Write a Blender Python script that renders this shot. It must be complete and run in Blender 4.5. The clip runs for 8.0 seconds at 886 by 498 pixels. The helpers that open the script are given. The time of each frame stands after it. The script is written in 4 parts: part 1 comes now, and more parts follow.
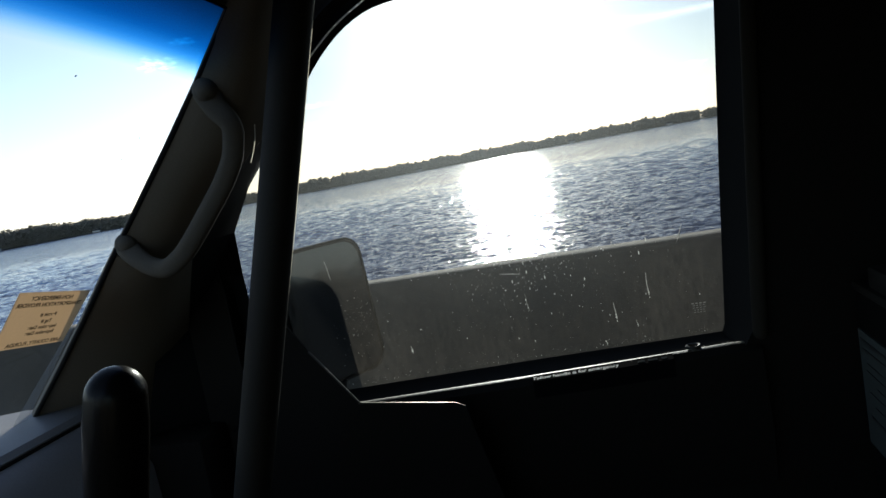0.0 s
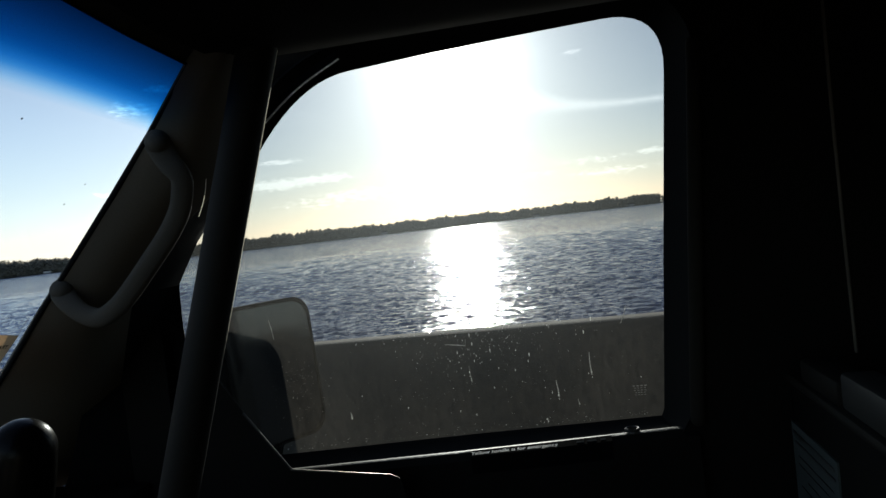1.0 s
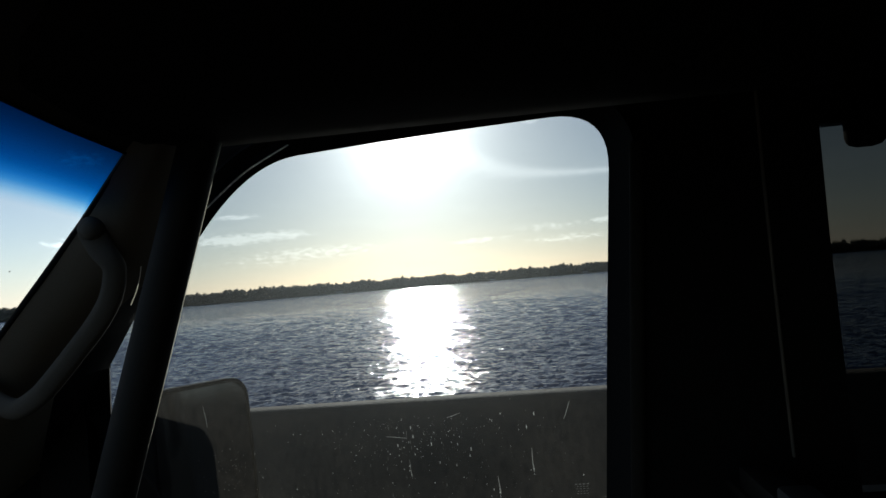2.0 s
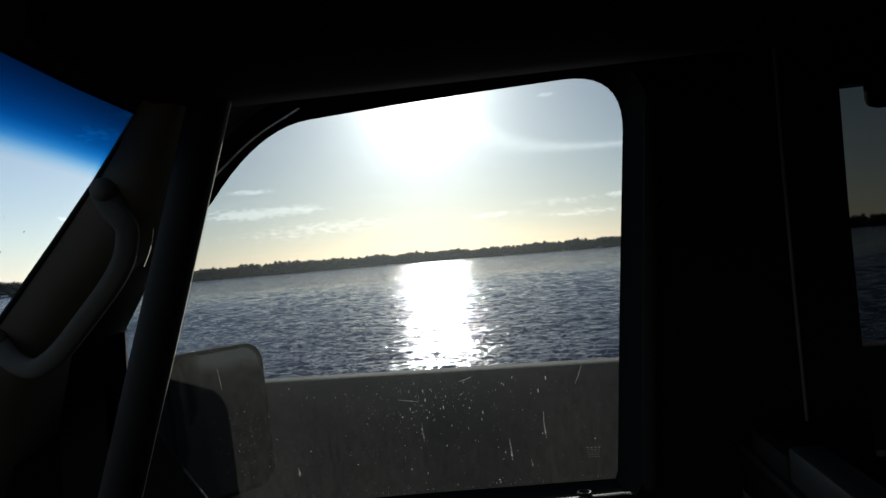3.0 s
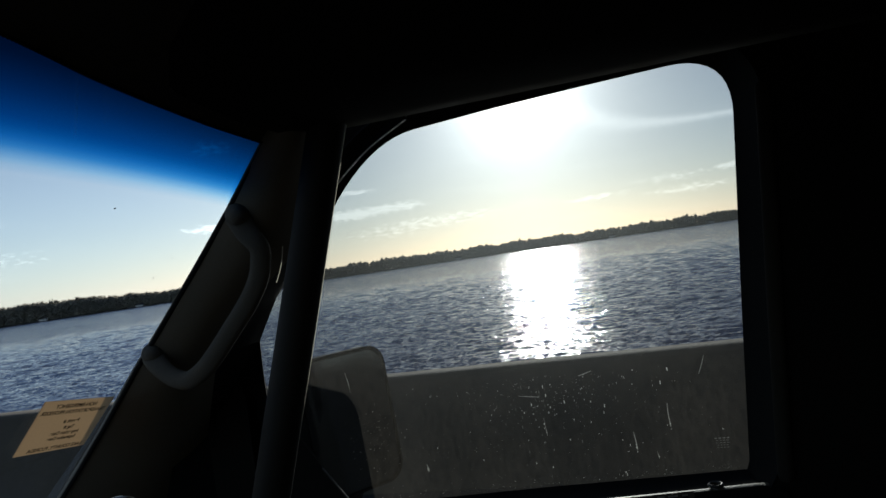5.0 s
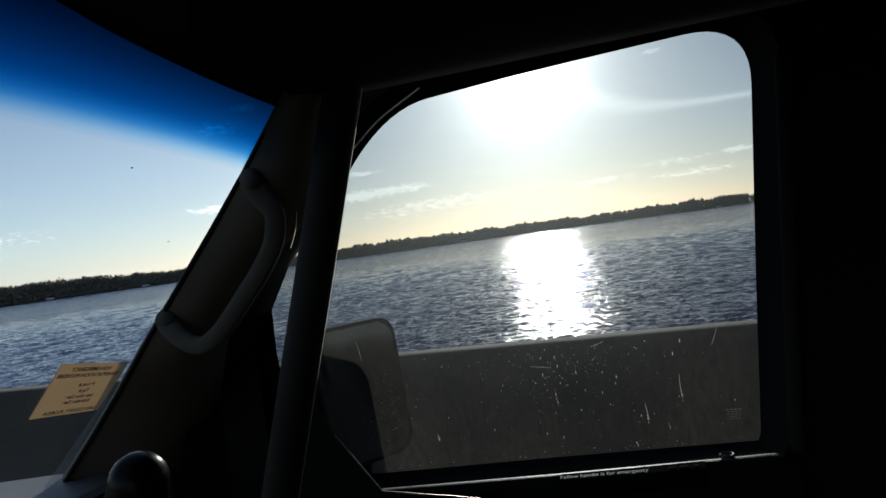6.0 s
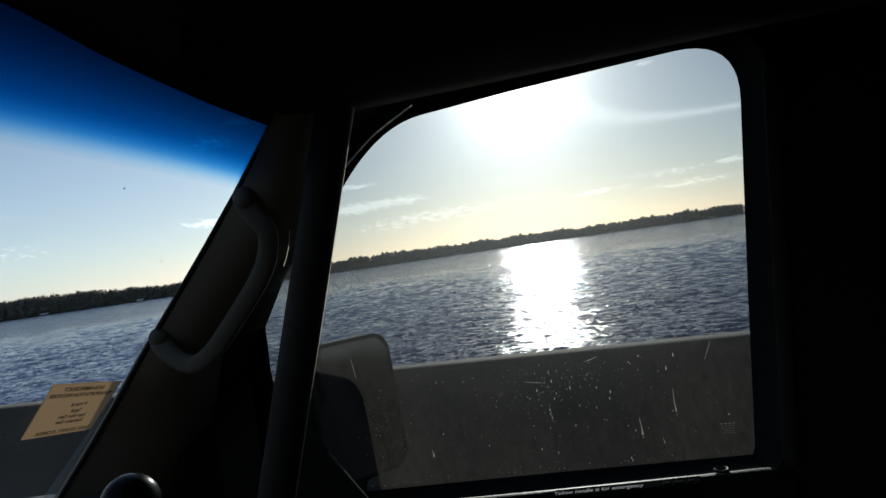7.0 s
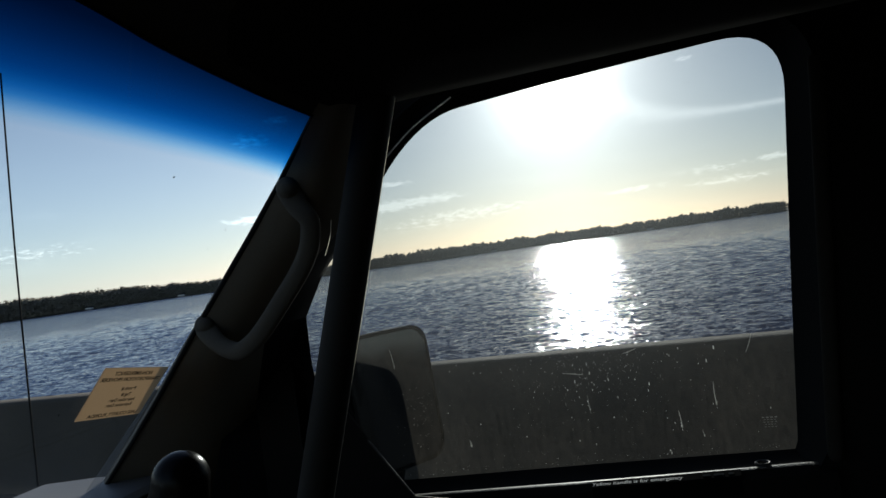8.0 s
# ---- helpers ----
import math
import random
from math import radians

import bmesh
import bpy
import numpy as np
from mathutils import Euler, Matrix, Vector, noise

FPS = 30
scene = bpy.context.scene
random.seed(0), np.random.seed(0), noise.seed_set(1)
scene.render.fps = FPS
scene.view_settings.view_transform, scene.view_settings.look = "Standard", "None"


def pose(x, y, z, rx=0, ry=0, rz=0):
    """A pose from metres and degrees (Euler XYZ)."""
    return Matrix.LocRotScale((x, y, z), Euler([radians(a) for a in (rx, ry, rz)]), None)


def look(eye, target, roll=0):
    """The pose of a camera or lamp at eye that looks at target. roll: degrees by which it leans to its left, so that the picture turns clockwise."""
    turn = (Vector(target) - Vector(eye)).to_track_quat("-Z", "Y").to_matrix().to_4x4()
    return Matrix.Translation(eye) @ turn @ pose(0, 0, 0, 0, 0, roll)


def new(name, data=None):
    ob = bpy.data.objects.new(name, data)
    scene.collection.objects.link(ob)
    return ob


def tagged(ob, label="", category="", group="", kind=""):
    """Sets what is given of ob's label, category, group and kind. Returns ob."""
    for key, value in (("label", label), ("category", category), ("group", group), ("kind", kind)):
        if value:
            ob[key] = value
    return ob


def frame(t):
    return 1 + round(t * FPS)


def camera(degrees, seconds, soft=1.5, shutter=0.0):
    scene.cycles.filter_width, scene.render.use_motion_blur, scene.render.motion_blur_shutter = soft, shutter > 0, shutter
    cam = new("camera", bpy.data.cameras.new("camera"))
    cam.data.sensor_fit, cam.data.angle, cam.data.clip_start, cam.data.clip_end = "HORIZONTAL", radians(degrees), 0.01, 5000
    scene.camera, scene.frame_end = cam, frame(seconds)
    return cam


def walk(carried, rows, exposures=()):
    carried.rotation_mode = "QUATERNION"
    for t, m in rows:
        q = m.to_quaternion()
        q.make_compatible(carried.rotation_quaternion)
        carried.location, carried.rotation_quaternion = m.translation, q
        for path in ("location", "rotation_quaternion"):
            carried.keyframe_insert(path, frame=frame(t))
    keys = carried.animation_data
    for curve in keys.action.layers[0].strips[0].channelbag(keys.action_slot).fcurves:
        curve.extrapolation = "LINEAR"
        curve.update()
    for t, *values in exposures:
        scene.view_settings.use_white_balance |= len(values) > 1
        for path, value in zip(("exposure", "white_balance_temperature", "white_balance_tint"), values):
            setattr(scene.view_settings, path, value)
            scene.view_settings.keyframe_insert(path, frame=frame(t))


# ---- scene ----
cam = camera(64.0, 8.0)
PATH = [
    (0, (0.0381, 0.0466, 1.6725), (-0.4390, 1.9740, 1.4329), -10.57),
    (0.5, (0.0463, 0.0535, 1.6761), (-0.3772, 2.0004, 1.5021), -8.78),
    (1, (0.0570, 0.0501, 1.6738), (-0.2920, 2.0181, 1.5998), -6.48),
    (1.5, (0.0642, 0.0350, 1.6967), (-0.2711, 2.0059, 1.7512), -3.38),
    (1.7, (0.0739, 0.0538, 1.7118), (-0.1803, 2.0357, 1.7983), -3.39),
    (2.8, (0.0755, 0.0669, 1.7135), (-0.1212, 2.0567, 1.7564), -5.87),
    (3, (0.0763, 0.0656, 1.6980), (-0.1796, 2.0490, 1.7164), -4.67),
    (3.5, (0.0719, 0.0550, 1.7062), (-0.2173, 2.0331, 1.7658), -5.15),
    (4, (0.0756, 0.0698, 1.7160), (-0.1183, 2.0600, 1.7579), -8.97),
    (4.5, (0.0701, 0.0608, 1.7249), (-0.1903, 2.0425, 1.7975), -8.95),
    (5, (0.0701, 0.0427, 1.7145), (-0.4711, 1.9679, 1.7371), -8.28),
    (5.2, (0.0575, 0.0297, 1.7086), (-0.5750, 1.9268, 1.7337), -7.41),
    (6.3, (0.0560, 0.0444, 1.6975), (-0.4898, 1.9682, 1.6618), -7.90),
    (6.5, (0.0639, 0.0419, 1.6992), (-0.5157, 1.9558, 1.6675), -7.24),
    (7, (0.0606, 0.0403, 1.7031), (-0.4845, 1.9646, 1.7103), -8.20),
    (7.5, (0.0516, 0.0338, 1.7034), (-0.5563, 1.9392, 1.7066), -8.38),
    (8, (0.0576, 0.0311, 1.6942), (-0.5829, 1.9258, 1.7086), -8.02),
]
walk(cam, [(t, look(eye, target, roll)) for t, eye, target, roll in PATH],
     exposures=((0, 0.95, 6600, 10), (0.5, 0.78, 6650, 10), (1.0, 0.36, 6650, 10), (1.5, 0.05, 6500, 10), (1.7, 0.0, 6480, 10), (8.0, 0.0, 6480, 10)))


# ---- world, sun ----
SUN_AZ, SUN_EL = radians(-8.2), radians(13.0)
SUN = Vector((math.sin(SUN_AZ) * math.cos(SUN_EL), math.cos(SUN_AZ) * math.cos(SUN_EL), math.sin(SUN_EL)))


# small clouds and streaks: heading, height, half width, half height (degrees), strength
CLOUDS = ((-22.6, 4.40, 2.6, 0.42, 2.0), (-18.6, 4.55, 2.0, 0.30, 1.6), (-22.2, 6.12, 1.5, 0.20, 1.7), (-15.5, 3.1, 4.5, 0.4, 0.9), (-19.0, 2.6, 5.0, 0.5, 0.6),
          (-3.2, 2.95, 2.2, 0.22, 1.3), (3.8, 2.55, 2.8, 0.26, 1.3), (7.0, 3.75, 1.1, 0.2, 1.6), (2.7, 3.6, 2.6, 0.3, 0.8), (1.8, 11.95, 0.7, 0.22, 1.1),
          (-33.8, 4.7, 1.7, 0.3, 1.3), (-30.4, 12.2, 1.0, 0.3, 1.1), (-32.6, 10.8, 1.4, 0.5, 1.0), (-50.0, 4.0, 6.0, 0.6, 0.5))


def build_world():
    world = bpy.data.worlds.new("sky")
    world.use_nodes = True
    scene.world = world
    nt = world.node_tree
    nt.nodes.clear()
    N, L = nt.nodes.new, nt.links.new

    def math_node(op, a, b=None):
        n = N("ShaderNodeMath")
        n.operation = op
        for i, v in enumerate((a, b)):
            if v is None:
                continue
            if isinstance(v, (int, float)):
                n.inputs[i].default_value = v
            else:
                L(v, n.inputs[i])
        return n.outputs[0]

    sky = N("ShaderNodeTexSky")
    sky.sky_type, sky.sun_disc = "NISHITA", False
    sky.sun_elevation, sky.sun_rotation = SUN_EL, SUN_AZ
    sky.air_density, sky.dust_density, sky.ozone_density = 1.0, 0.4, 3.0
    base = N("ShaderNodeVectorMath")
    base.operation = "SCALE"
    cool = N("ShaderNodeVectorMath")
    cool.operation, cool.inputs[1].default_value = "MULTIPLY", (0.99, 1.0, 1.05)
    base.inputs[3].default_value = 0.084
    soft = N("ShaderNodeHueSaturation")
    soft.inputs["Saturation"].default_value = 0.85
    L(sky.outputs[0], soft.inputs["Color"])
    L(soft.outputs[0], cool.inputs[0])
    L(cool.outputs[0], base.inputs[0])

    tc = N("ShaderNodeTexCoord")
    way = tc.outputs["Generated"]
    dot = N("ShaderNodeVectorMath")
    dot.operation = "DOT_PRODUCT"
    L(way, dot.inputs[0])
    dot.inputs[1].default_value = SUN
    ang = math_node("ARCCOSINE", math_node("MINIMUM", dot.outputs["Value"], 0.999999))
    near = math_node("MULTIPLY", math_node("EXPONENT", math_node("MULTIPLY", ang, -25.0)), 11.0)
    wide = math_node("MULTIPLY", math_node("EXPONENT", math_node("MULTIPLY", ang, -5.0)), 0.06)
    glow = math_node("ADD", near, wide)

    # thin clouds, flattened towards the horizon
    sep = N("ShaderNodeSeparateXYZ")
    L(way, sep.inputs[0])
    h = math_node("ADD", math_node("MAXIMUM", sep.outputs[2], 0.0), 0.05)
    comb = N("ShaderNodeCombineXYZ")
    L(math_node("DIVIDE", sep.outputs[0], h), comb.inputs[0])
    L(math_node("DIVIDE", sep.outputs[1], h), comb.inputs[1])
    noise_a = N("ShaderNodeTexNoise")
    noise_a.inputs["Scale"].default_value = 0.55
    noise_a.inputs["Detail"].default_value = 9.0
    noise_a.inputs["Roughness"].default_value = 0.62
    noise_a.inputs["Distortion"].default_value = 0.3
    L(comb.outputs[0], noise_a.inputs["Vector"])
    ramp = N("ShaderNodeValToRGB")
    ramp.color_ramp.elements[0].position, ramp.color_ramp.elements[0].color = 0.52, (0, 0, 0, 1)
    ramp.color_ramp.elements[1].position, ramp.color_ramp.elements[1].color = 0.72, (1, 1, 1, 1)
    L(noise_a.outputs[0], ramp.inputs[0])
    thin = math_node("MULTIPLY", ramp.outputs[0], math_node("ADD", math_node("MULTIPLY", glow, 0.3), 0.06))
    # a few small clouds and streaks: heading, height, half width, half height (degrees), strength
    az = math_node("ARCTAN2", sep.outputs[0], sep.outputs[1])
    el = math_node("ARCSINE", sep.outputs[2])
    flat = N("ShaderNodeCombineXYZ")
    L(math_node("MULTIPLY", az, 85.0), flat.inputs[0])
    L(math_node("MULTIPLY", el, 250.0), flat.inputs[1])
    puff = N("ShaderNodeTexNoise")
    puff.inputs["Scale"].default_value, puff.inputs["Detail"].default_value, puff.inputs["Roughness"].default_value = 1.0, 9, 0.68
    L(flat.outputs[0], puff.inputs["Vector"])
    body = None
    for a0, e0, wa, we, k in CLOUDS:
        da = math_node("POWER", math_node("MULTIPLY", math_node("SUBTRACT", az, radians(a0)), 1 / radians(wa)), 2.0)
        de = math_node("POWER", math_node("MULTIPLY", math_node("SUBTRACT", el, radians(e0)), 1 / radians(we)), 2.0)
        g = math_node("MULTIPLY", math_node("EXPONENT", math_node("MULTIPLY", math_node("ADD", da, de), -1.0)), k)
        body = g if body is None else math_node("ADD", body, g)
    mask = math_node("ADD", math_node("MULTIPLY", body, 0.4), math_node("MULTIPLY", math_node("SUBTRACT", puff.outputs[0], 0.5), 2.4))
    mask = math_node("MAXIMUM", math_node("MULTIPLY", math_node("SUBTRACT", mask, 0.14), 2.2), 0.0)
    mask = math_node("MULTIPLY", mask, math_node("MINIMUM", math_node("MULTIPLY", body, 2.2), 1.0))
    cloud = math_node("ADD", thin, math_node("MULTIPLY", math_node("MINIMUM", mask, 1.0), 0.56))
    # the bright veil that sweeps sideways from the sun
    mid = math_node("SUBTRACT", 9.7, math_node("MULTIPLY", math_node("SUBTRACT", 1.0, math_node("EXPONENT", math_node("MULTIPLY", math_node("ADD", math_node("MULTIPLY", az, 57.3), 3.5), -0.3))), 2.2))
    wide_el = math_node("ADD", 0.18, math_node("MULTIPLY", math_node("EXPONENT", math_node("MULTIPLY", math_node("ADD", math_node("MULTIPLY", az, 57.3), 4.0), -0.28)), 1.15))
    off = math_node("DIVIDE", math_node("SUBTRACT", math_node("MULTIPLY", el, 57.3), mid), wide_el)
    sweep = math_node("EXPONENT", math_node("MULTIPLY", math_node("MULTIPLY", off, off), -1.0))
    rise = N("ShaderNodeMapRange")
    rise.interpolation_type = "SMOOTHSTEP"
    rise.inputs["From Min"].default_value, rise.inputs["From Max"].default_value = radians(-7.0), radians(-3.0)
    L(az, rise.inputs["Value"])
    fall = N("ShaderNodeMapRange")
    fall.interpolation_type = "SMOOTHSTEP"
    fall.inputs["From Min"].default_value, fall.inputs["From Max"].default_value = radians(24.0), radians(8.0)
    L(az, fall.inputs["Value"])
    sweep = math_node("MULTIPLY", math_node("MULTIPLY", sweep, rise.outputs[0]), math_node("MULTIPLY", fall.outputs[0], math_node("MULTIPLY", math_node("ADD", puff.outputs[0], 0.2), 0.6)))
    cloud = math_node("ADD", cloud, sweep)
    haze = math_node("MULTIPLY", math_node("EXPONENT", math_node("MULTIPLY", math_node("MAXIMUM", sep.outputs[2], 0.0), -5.0)), 0.33)
    total = math_node("ADD", glow, cloud)
    veil = N("ShaderNodeVectorMath")
    veil.operation, veil.inputs[0].default_value = "SCALE", (0.86, 0.98, 1.11)
    L(haze, veil.inputs[3])
    tint = N("ShaderNodeVectorMath")
    tint.operation = "SCALE"
    tint.inputs[0].default_value = (1.0, 0.955, 0.89)
    L(total, tint.inputs[3])
    add = N("ShaderNodeVectorMath")
    add.operation = "ADD"
    L(base.outputs[0], add.inputs[0])
    L(tint.outputs[0], add.inputs[1])
    add2 = N("ShaderNodeVectorMath")
    add2.operation = "ADD"
    L(add.outputs[0], add2.inputs[0])
    L(veil.outputs[0], add2.inputs[1])
    bg = N("ShaderNodeBackground")
    L(add2.outputs[0], bg.inputs[0])
    out = N("ShaderNodeOutputWorld")
    L(bg.outputs[0], out.inputs[0])


build_world()
sun_data = bpy.data.lights.new("sun", "SUN")
sun_data.energy, sun_data.angle, sun_data.color = 4.5, radians(0.5), (1.0, 0.93, 0.82)
sun = new("sun", sun_data)
sun.matrix_world = look(SUN * 50, (0, 0, 0))


# ---- materials ----
def material(name, color, rough=0.6, metal=0.0, grain=60.0, vary=0.15, bump=0.1, ior=1.5, patch=3.0, stain=0.15):
    m = bpy.data.materials.new(name)
    m.use_nodes = True
    nt = m.node_tree
    N, L = nt.nodes.new, nt.links.new
    b = nt.nodes["Principled BSDF"]
    b.inputs["Metallic"].default_value, b.inputs["IOR"].default_value = metal, ior
    tc = N("ShaderNodeTexCoord")
    n1, n2 = N("ShaderNodeTexNoise"), N("ShaderNodeTexNoise")
    n1.inputs["Scale"].default_value, n1.inputs["Detail"].default_value = grain, 4
    n2.inputs["Scale"].default_value, n2.inputs["Detail"].default_value = patch, 5
    L(tc.outputs["Object"], n1.inputs["Vector"])
    L(tc.outputs["Object"], n2.inputs["Vector"])
    mix = N("ShaderNodeMix")
    mix.data_type = "RGBA"
    lo = tuple(c * (1 - vary) for c in color) + (1,)
    hi = tuple(min(1, c * (1 + vary)) for c in color) + (1,)
    mix.inputs[6].default_value, mix.inputs[7].default_value = lo, hi
    L(n1.outputs[0], mix.inputs[0])
    mix2 = N("ShaderNodeMix")
    mix2.data_type, mix2.blend_type = "RGBA", "MULTIPLY"
    mix2.inputs[0].default_value = 1.0
    r = N("ShaderNodeValToRGB")
    r.color_ramp.elements[0].position, r.color_ramp.elements[0].color = 0.3, (1 - stain, 1 - stain, 1 - stain, 1)
    r.color_ramp.elements[1].position, r.color_ramp.elements[1].color = 0.7, (1, 1, 1, 1)
    L(n2.outputs[0], r.inputs[0])
    L(mix.outputs[2], mix2.inputs[6])
    L(r.outputs[0], mix2.inputs[7])
    L(mix2.outputs[2], b.inputs["Base Color"])
    mr = N("ShaderNodeMapRange")
    mr.inputs["To Min"].default_value, mr.inputs["To Max"].default_value = max(0.02, rough - 0.08), min(1, rough + 0.08)
    L(n2.outputs[0], mr.inputs["Value"])
    L(mr.outputs[0], b.inputs["Roughness"])
    if bump:
        bp = N("ShaderNodeBump")
        bp.inputs["Strength"].default_value, bp.inputs["Distance"].default_value = bump, 0.3 / grain
        L(n1.outputs[0], bp.inputs["Height"])
        L(bp.outputs[0], b.inputs["Normal"])
    return m


def glass(name, tint=(0.9, 0.92, 0.92), rough=0.0, band=False, dust=0.0):
    """Thin sheet: tinted see-through with a Fresnel gloss. band: a blue shade along the sheet's upper edge."""
    m = bpy.data.materials.new(name)
    m.use_nodes = True
    nt = m.node_tree
    nt.nodes.clear()
    N, L = nt.nodes.new, nt.links.new
    tr, gl, mx, fr, out = N("ShaderNodeBsdfTransparent"), N("ShaderNodeBsdfGlossy"), N("ShaderNodeMixShader"), N("ShaderNodeLayerWeight"), N("ShaderNodeOutputMaterial")
    tr.inputs[0].default_value = (*tint, 1)
    gl.inputs["Roughness"].default_value = rough
    # little gloss straight on, rising steeply at grazing angles
    pw, ga = N("ShaderNodeMath"), N("ShaderNodeMath")
    pw.operation, pw.inputs[1].default_value = "POWER", 5.0
    ga.operation, ga.inputs[1].default_value, ga.inputs[2].default_value = "MULTIPLY_ADD", 0.5, 0.003
    L(fr.outputs["Facing"], pw.inputs[0])
    L(pw.outputs[0], ga.inputs[0])
    if band:
        tc, sp = N("ShaderNodeTexCoord"), N("ShaderNodeSeparateXYZ")
        L(tc.outputs["Object"], sp.inputs[0])
        # the edge of the band bows a little towards the sides
        sq = N("ShaderNodeMath")
        sq.operation = "POWER"
        off = N("ShaderNodeMath")
        off.operation, off.inputs[1].default_value = "ADD", -0.1
        L(sp.outputs[1], off.inputs[0])
        ab = N("ShaderNodeMath")
        ab.operation = "ABSOLUTE"
        L(off.outputs[0], ab.inputs[0])
        L(ab.outputs[0], sq.inputs[0])
        sq.inputs[1].default_value = 2.0
        ma = N("ShaderNodeMath")
        ma.operation = "MULTIPLY_ADD"
        L(sq.outputs[0], ma.inputs[0])
        ma.inputs[1].default_value = 0.052
        L(sp.outputs[0], ma.inputs[2])
        mr = N("ShaderNodeMapRange")
        mr.inputs["From Min"].default_value, mr.inputs["From Max"].default_value = -0.36, -0.29
        L(ma.outputs[0], mr.inputs["Value"])
        ramp = N("ShaderNodeValToRGB")
        cr = ramp.color_ramp
        cr.elements[0].position, cr.elements[0].color = 0.0, (0.94, 0.965, 0.98, 1)
        cr.elements[1].position, cr.elements[1].color = 1.0, (0.012, 0.105, 0.2, 1)
        for pos, col in ((0.12, (0.64, 0.84, 0.96, 1)), (0.26, (0.15, 0.52, 0.82, 1)), (0.44, (0.02, 0.31, 0.58, 1)), (0.72, (0.012, 0.19, 0.37, 1))):
            e = cr.elements.new(pos)
            e.color = col
        L(mr.outputs[0], ramp.inputs[0])
        L(ramp.outputs[0], tr.inputs[0])
    L(ga.outputs[0], mx.inputs[0])
    L(tr.outputs[0], mx.inputs[1])
    L(gl.outputs[0], mx.inputs[2])
    last = mx
    if dust:
        # a thin uneven dirt layer that scatters the sun falling on the outside
        tc, na, nb, mr = N("ShaderNodeTexCoord"), N("ShaderNodeTexNoise"), N("ShaderNodeTexNoise"), N("ShaderNodeMapRange")
        na.inputs["Scale"].default_value, na.inputs["Detail"].default_value = 5.0, 5
        nb.inputs["Scale"].default_value, nb.inputs["Detail"].default_value = 160.0, 3
        mp = N("ShaderNodeMapping")
        mp.inputs["Scale"].default_value = (1.0, 1.0, 0.35)
        L(tc.outputs["Object"], mp.inputs[0])
        L(tc.outputs["Object"], na.inputs["Vector"])
        L(mp.outputs[0], nb.inputs["Vector"])
        mul = N("ShaderNodeMath")
        mul.operation = "MULTIPLY"
        L(na.outputs[0], mul.inputs[0])
        L(nb.outputs[0], mul.inputs[1])
        mr.inputs["From Min"].default_value, mr.inputs["From Max"].default_value = 0.1, 0.42
        mr.inputs["To Min"].default_value, mr.inputs["To Max"].default_value = dust * 0.3, dust * 1.9
        L(mul.outputs[0], mr.inputs["Value"])
        tl, mx2 = N("ShaderNodeBsdfTranslucent"), N("ShaderNodeMixShader")
        tl.inputs[0].default_value = (0.9, 0.84, 0.72, 1)
        L(mr.outputs[0], mx2.inputs[0])
        L(mx.outputs[0], mx2.inputs[1])
        L(tl.outputs[0], mx2.inputs[2])
        # smeared grime spreads sunlight a few degrees; also stands in for lens glare
        rf, mx3 = N("ShaderNodeBsdfRefraction"), N("ShaderNodeMixShader")
        rf.inputs[0].default_value = (0.8, 0.93, 1.0, 1)
        rf.inputs["Roughness"].default_value, rf.inputs["IOR"].default_value = 0.9, 1.35
        mx3.inputs[0].default_value = 0.0065
        L(mx2.outputs[0], mx3.inputs[1])
        L(rf.outputs[0], mx3.inputs[2])
        last = mx3
    L(last.outputs[0], out.inputs[0])
    return m


def paper(name, color, passing=0.5):
    m = bpy.data.materials.new(name)
    m.use_nodes = True
    nt = m.node_tree
    nt.nodes.clear()
    N, L = nt.nodes.new, nt.links.new
    d, t, mx, out, n = N("ShaderNodeBsdfDiffuse"), N("ShaderNodeBsdfTranslucent"), N("ShaderNodeMixShader"), N("ShaderNodeOutputMaterial"), N("ShaderNodeTexNoise")
    n.inputs["Scale"].default_value, n.inputs["Detail"].default_value = 45, 5
    mix = N("ShaderNodeMix")
    mix.data_type = "RGBA"
    mix.inputs[6].default_value = (*[c * 0.86 for c in color], 1)
    mix.inputs[7].default_value = (*color, 1)
    L(n.outputs[0], mix.inputs[0])
    for s in (d, t):
        L(mix.outputs[2], s.inputs[0])
    mx.inputs[0].default_value = passing
    L(d.outputs[0], mx.inputs[1])
    L(t.outputs[0], mx.inputs[2])
    L(mx.outputs[0], out.inputs[0])
    return m


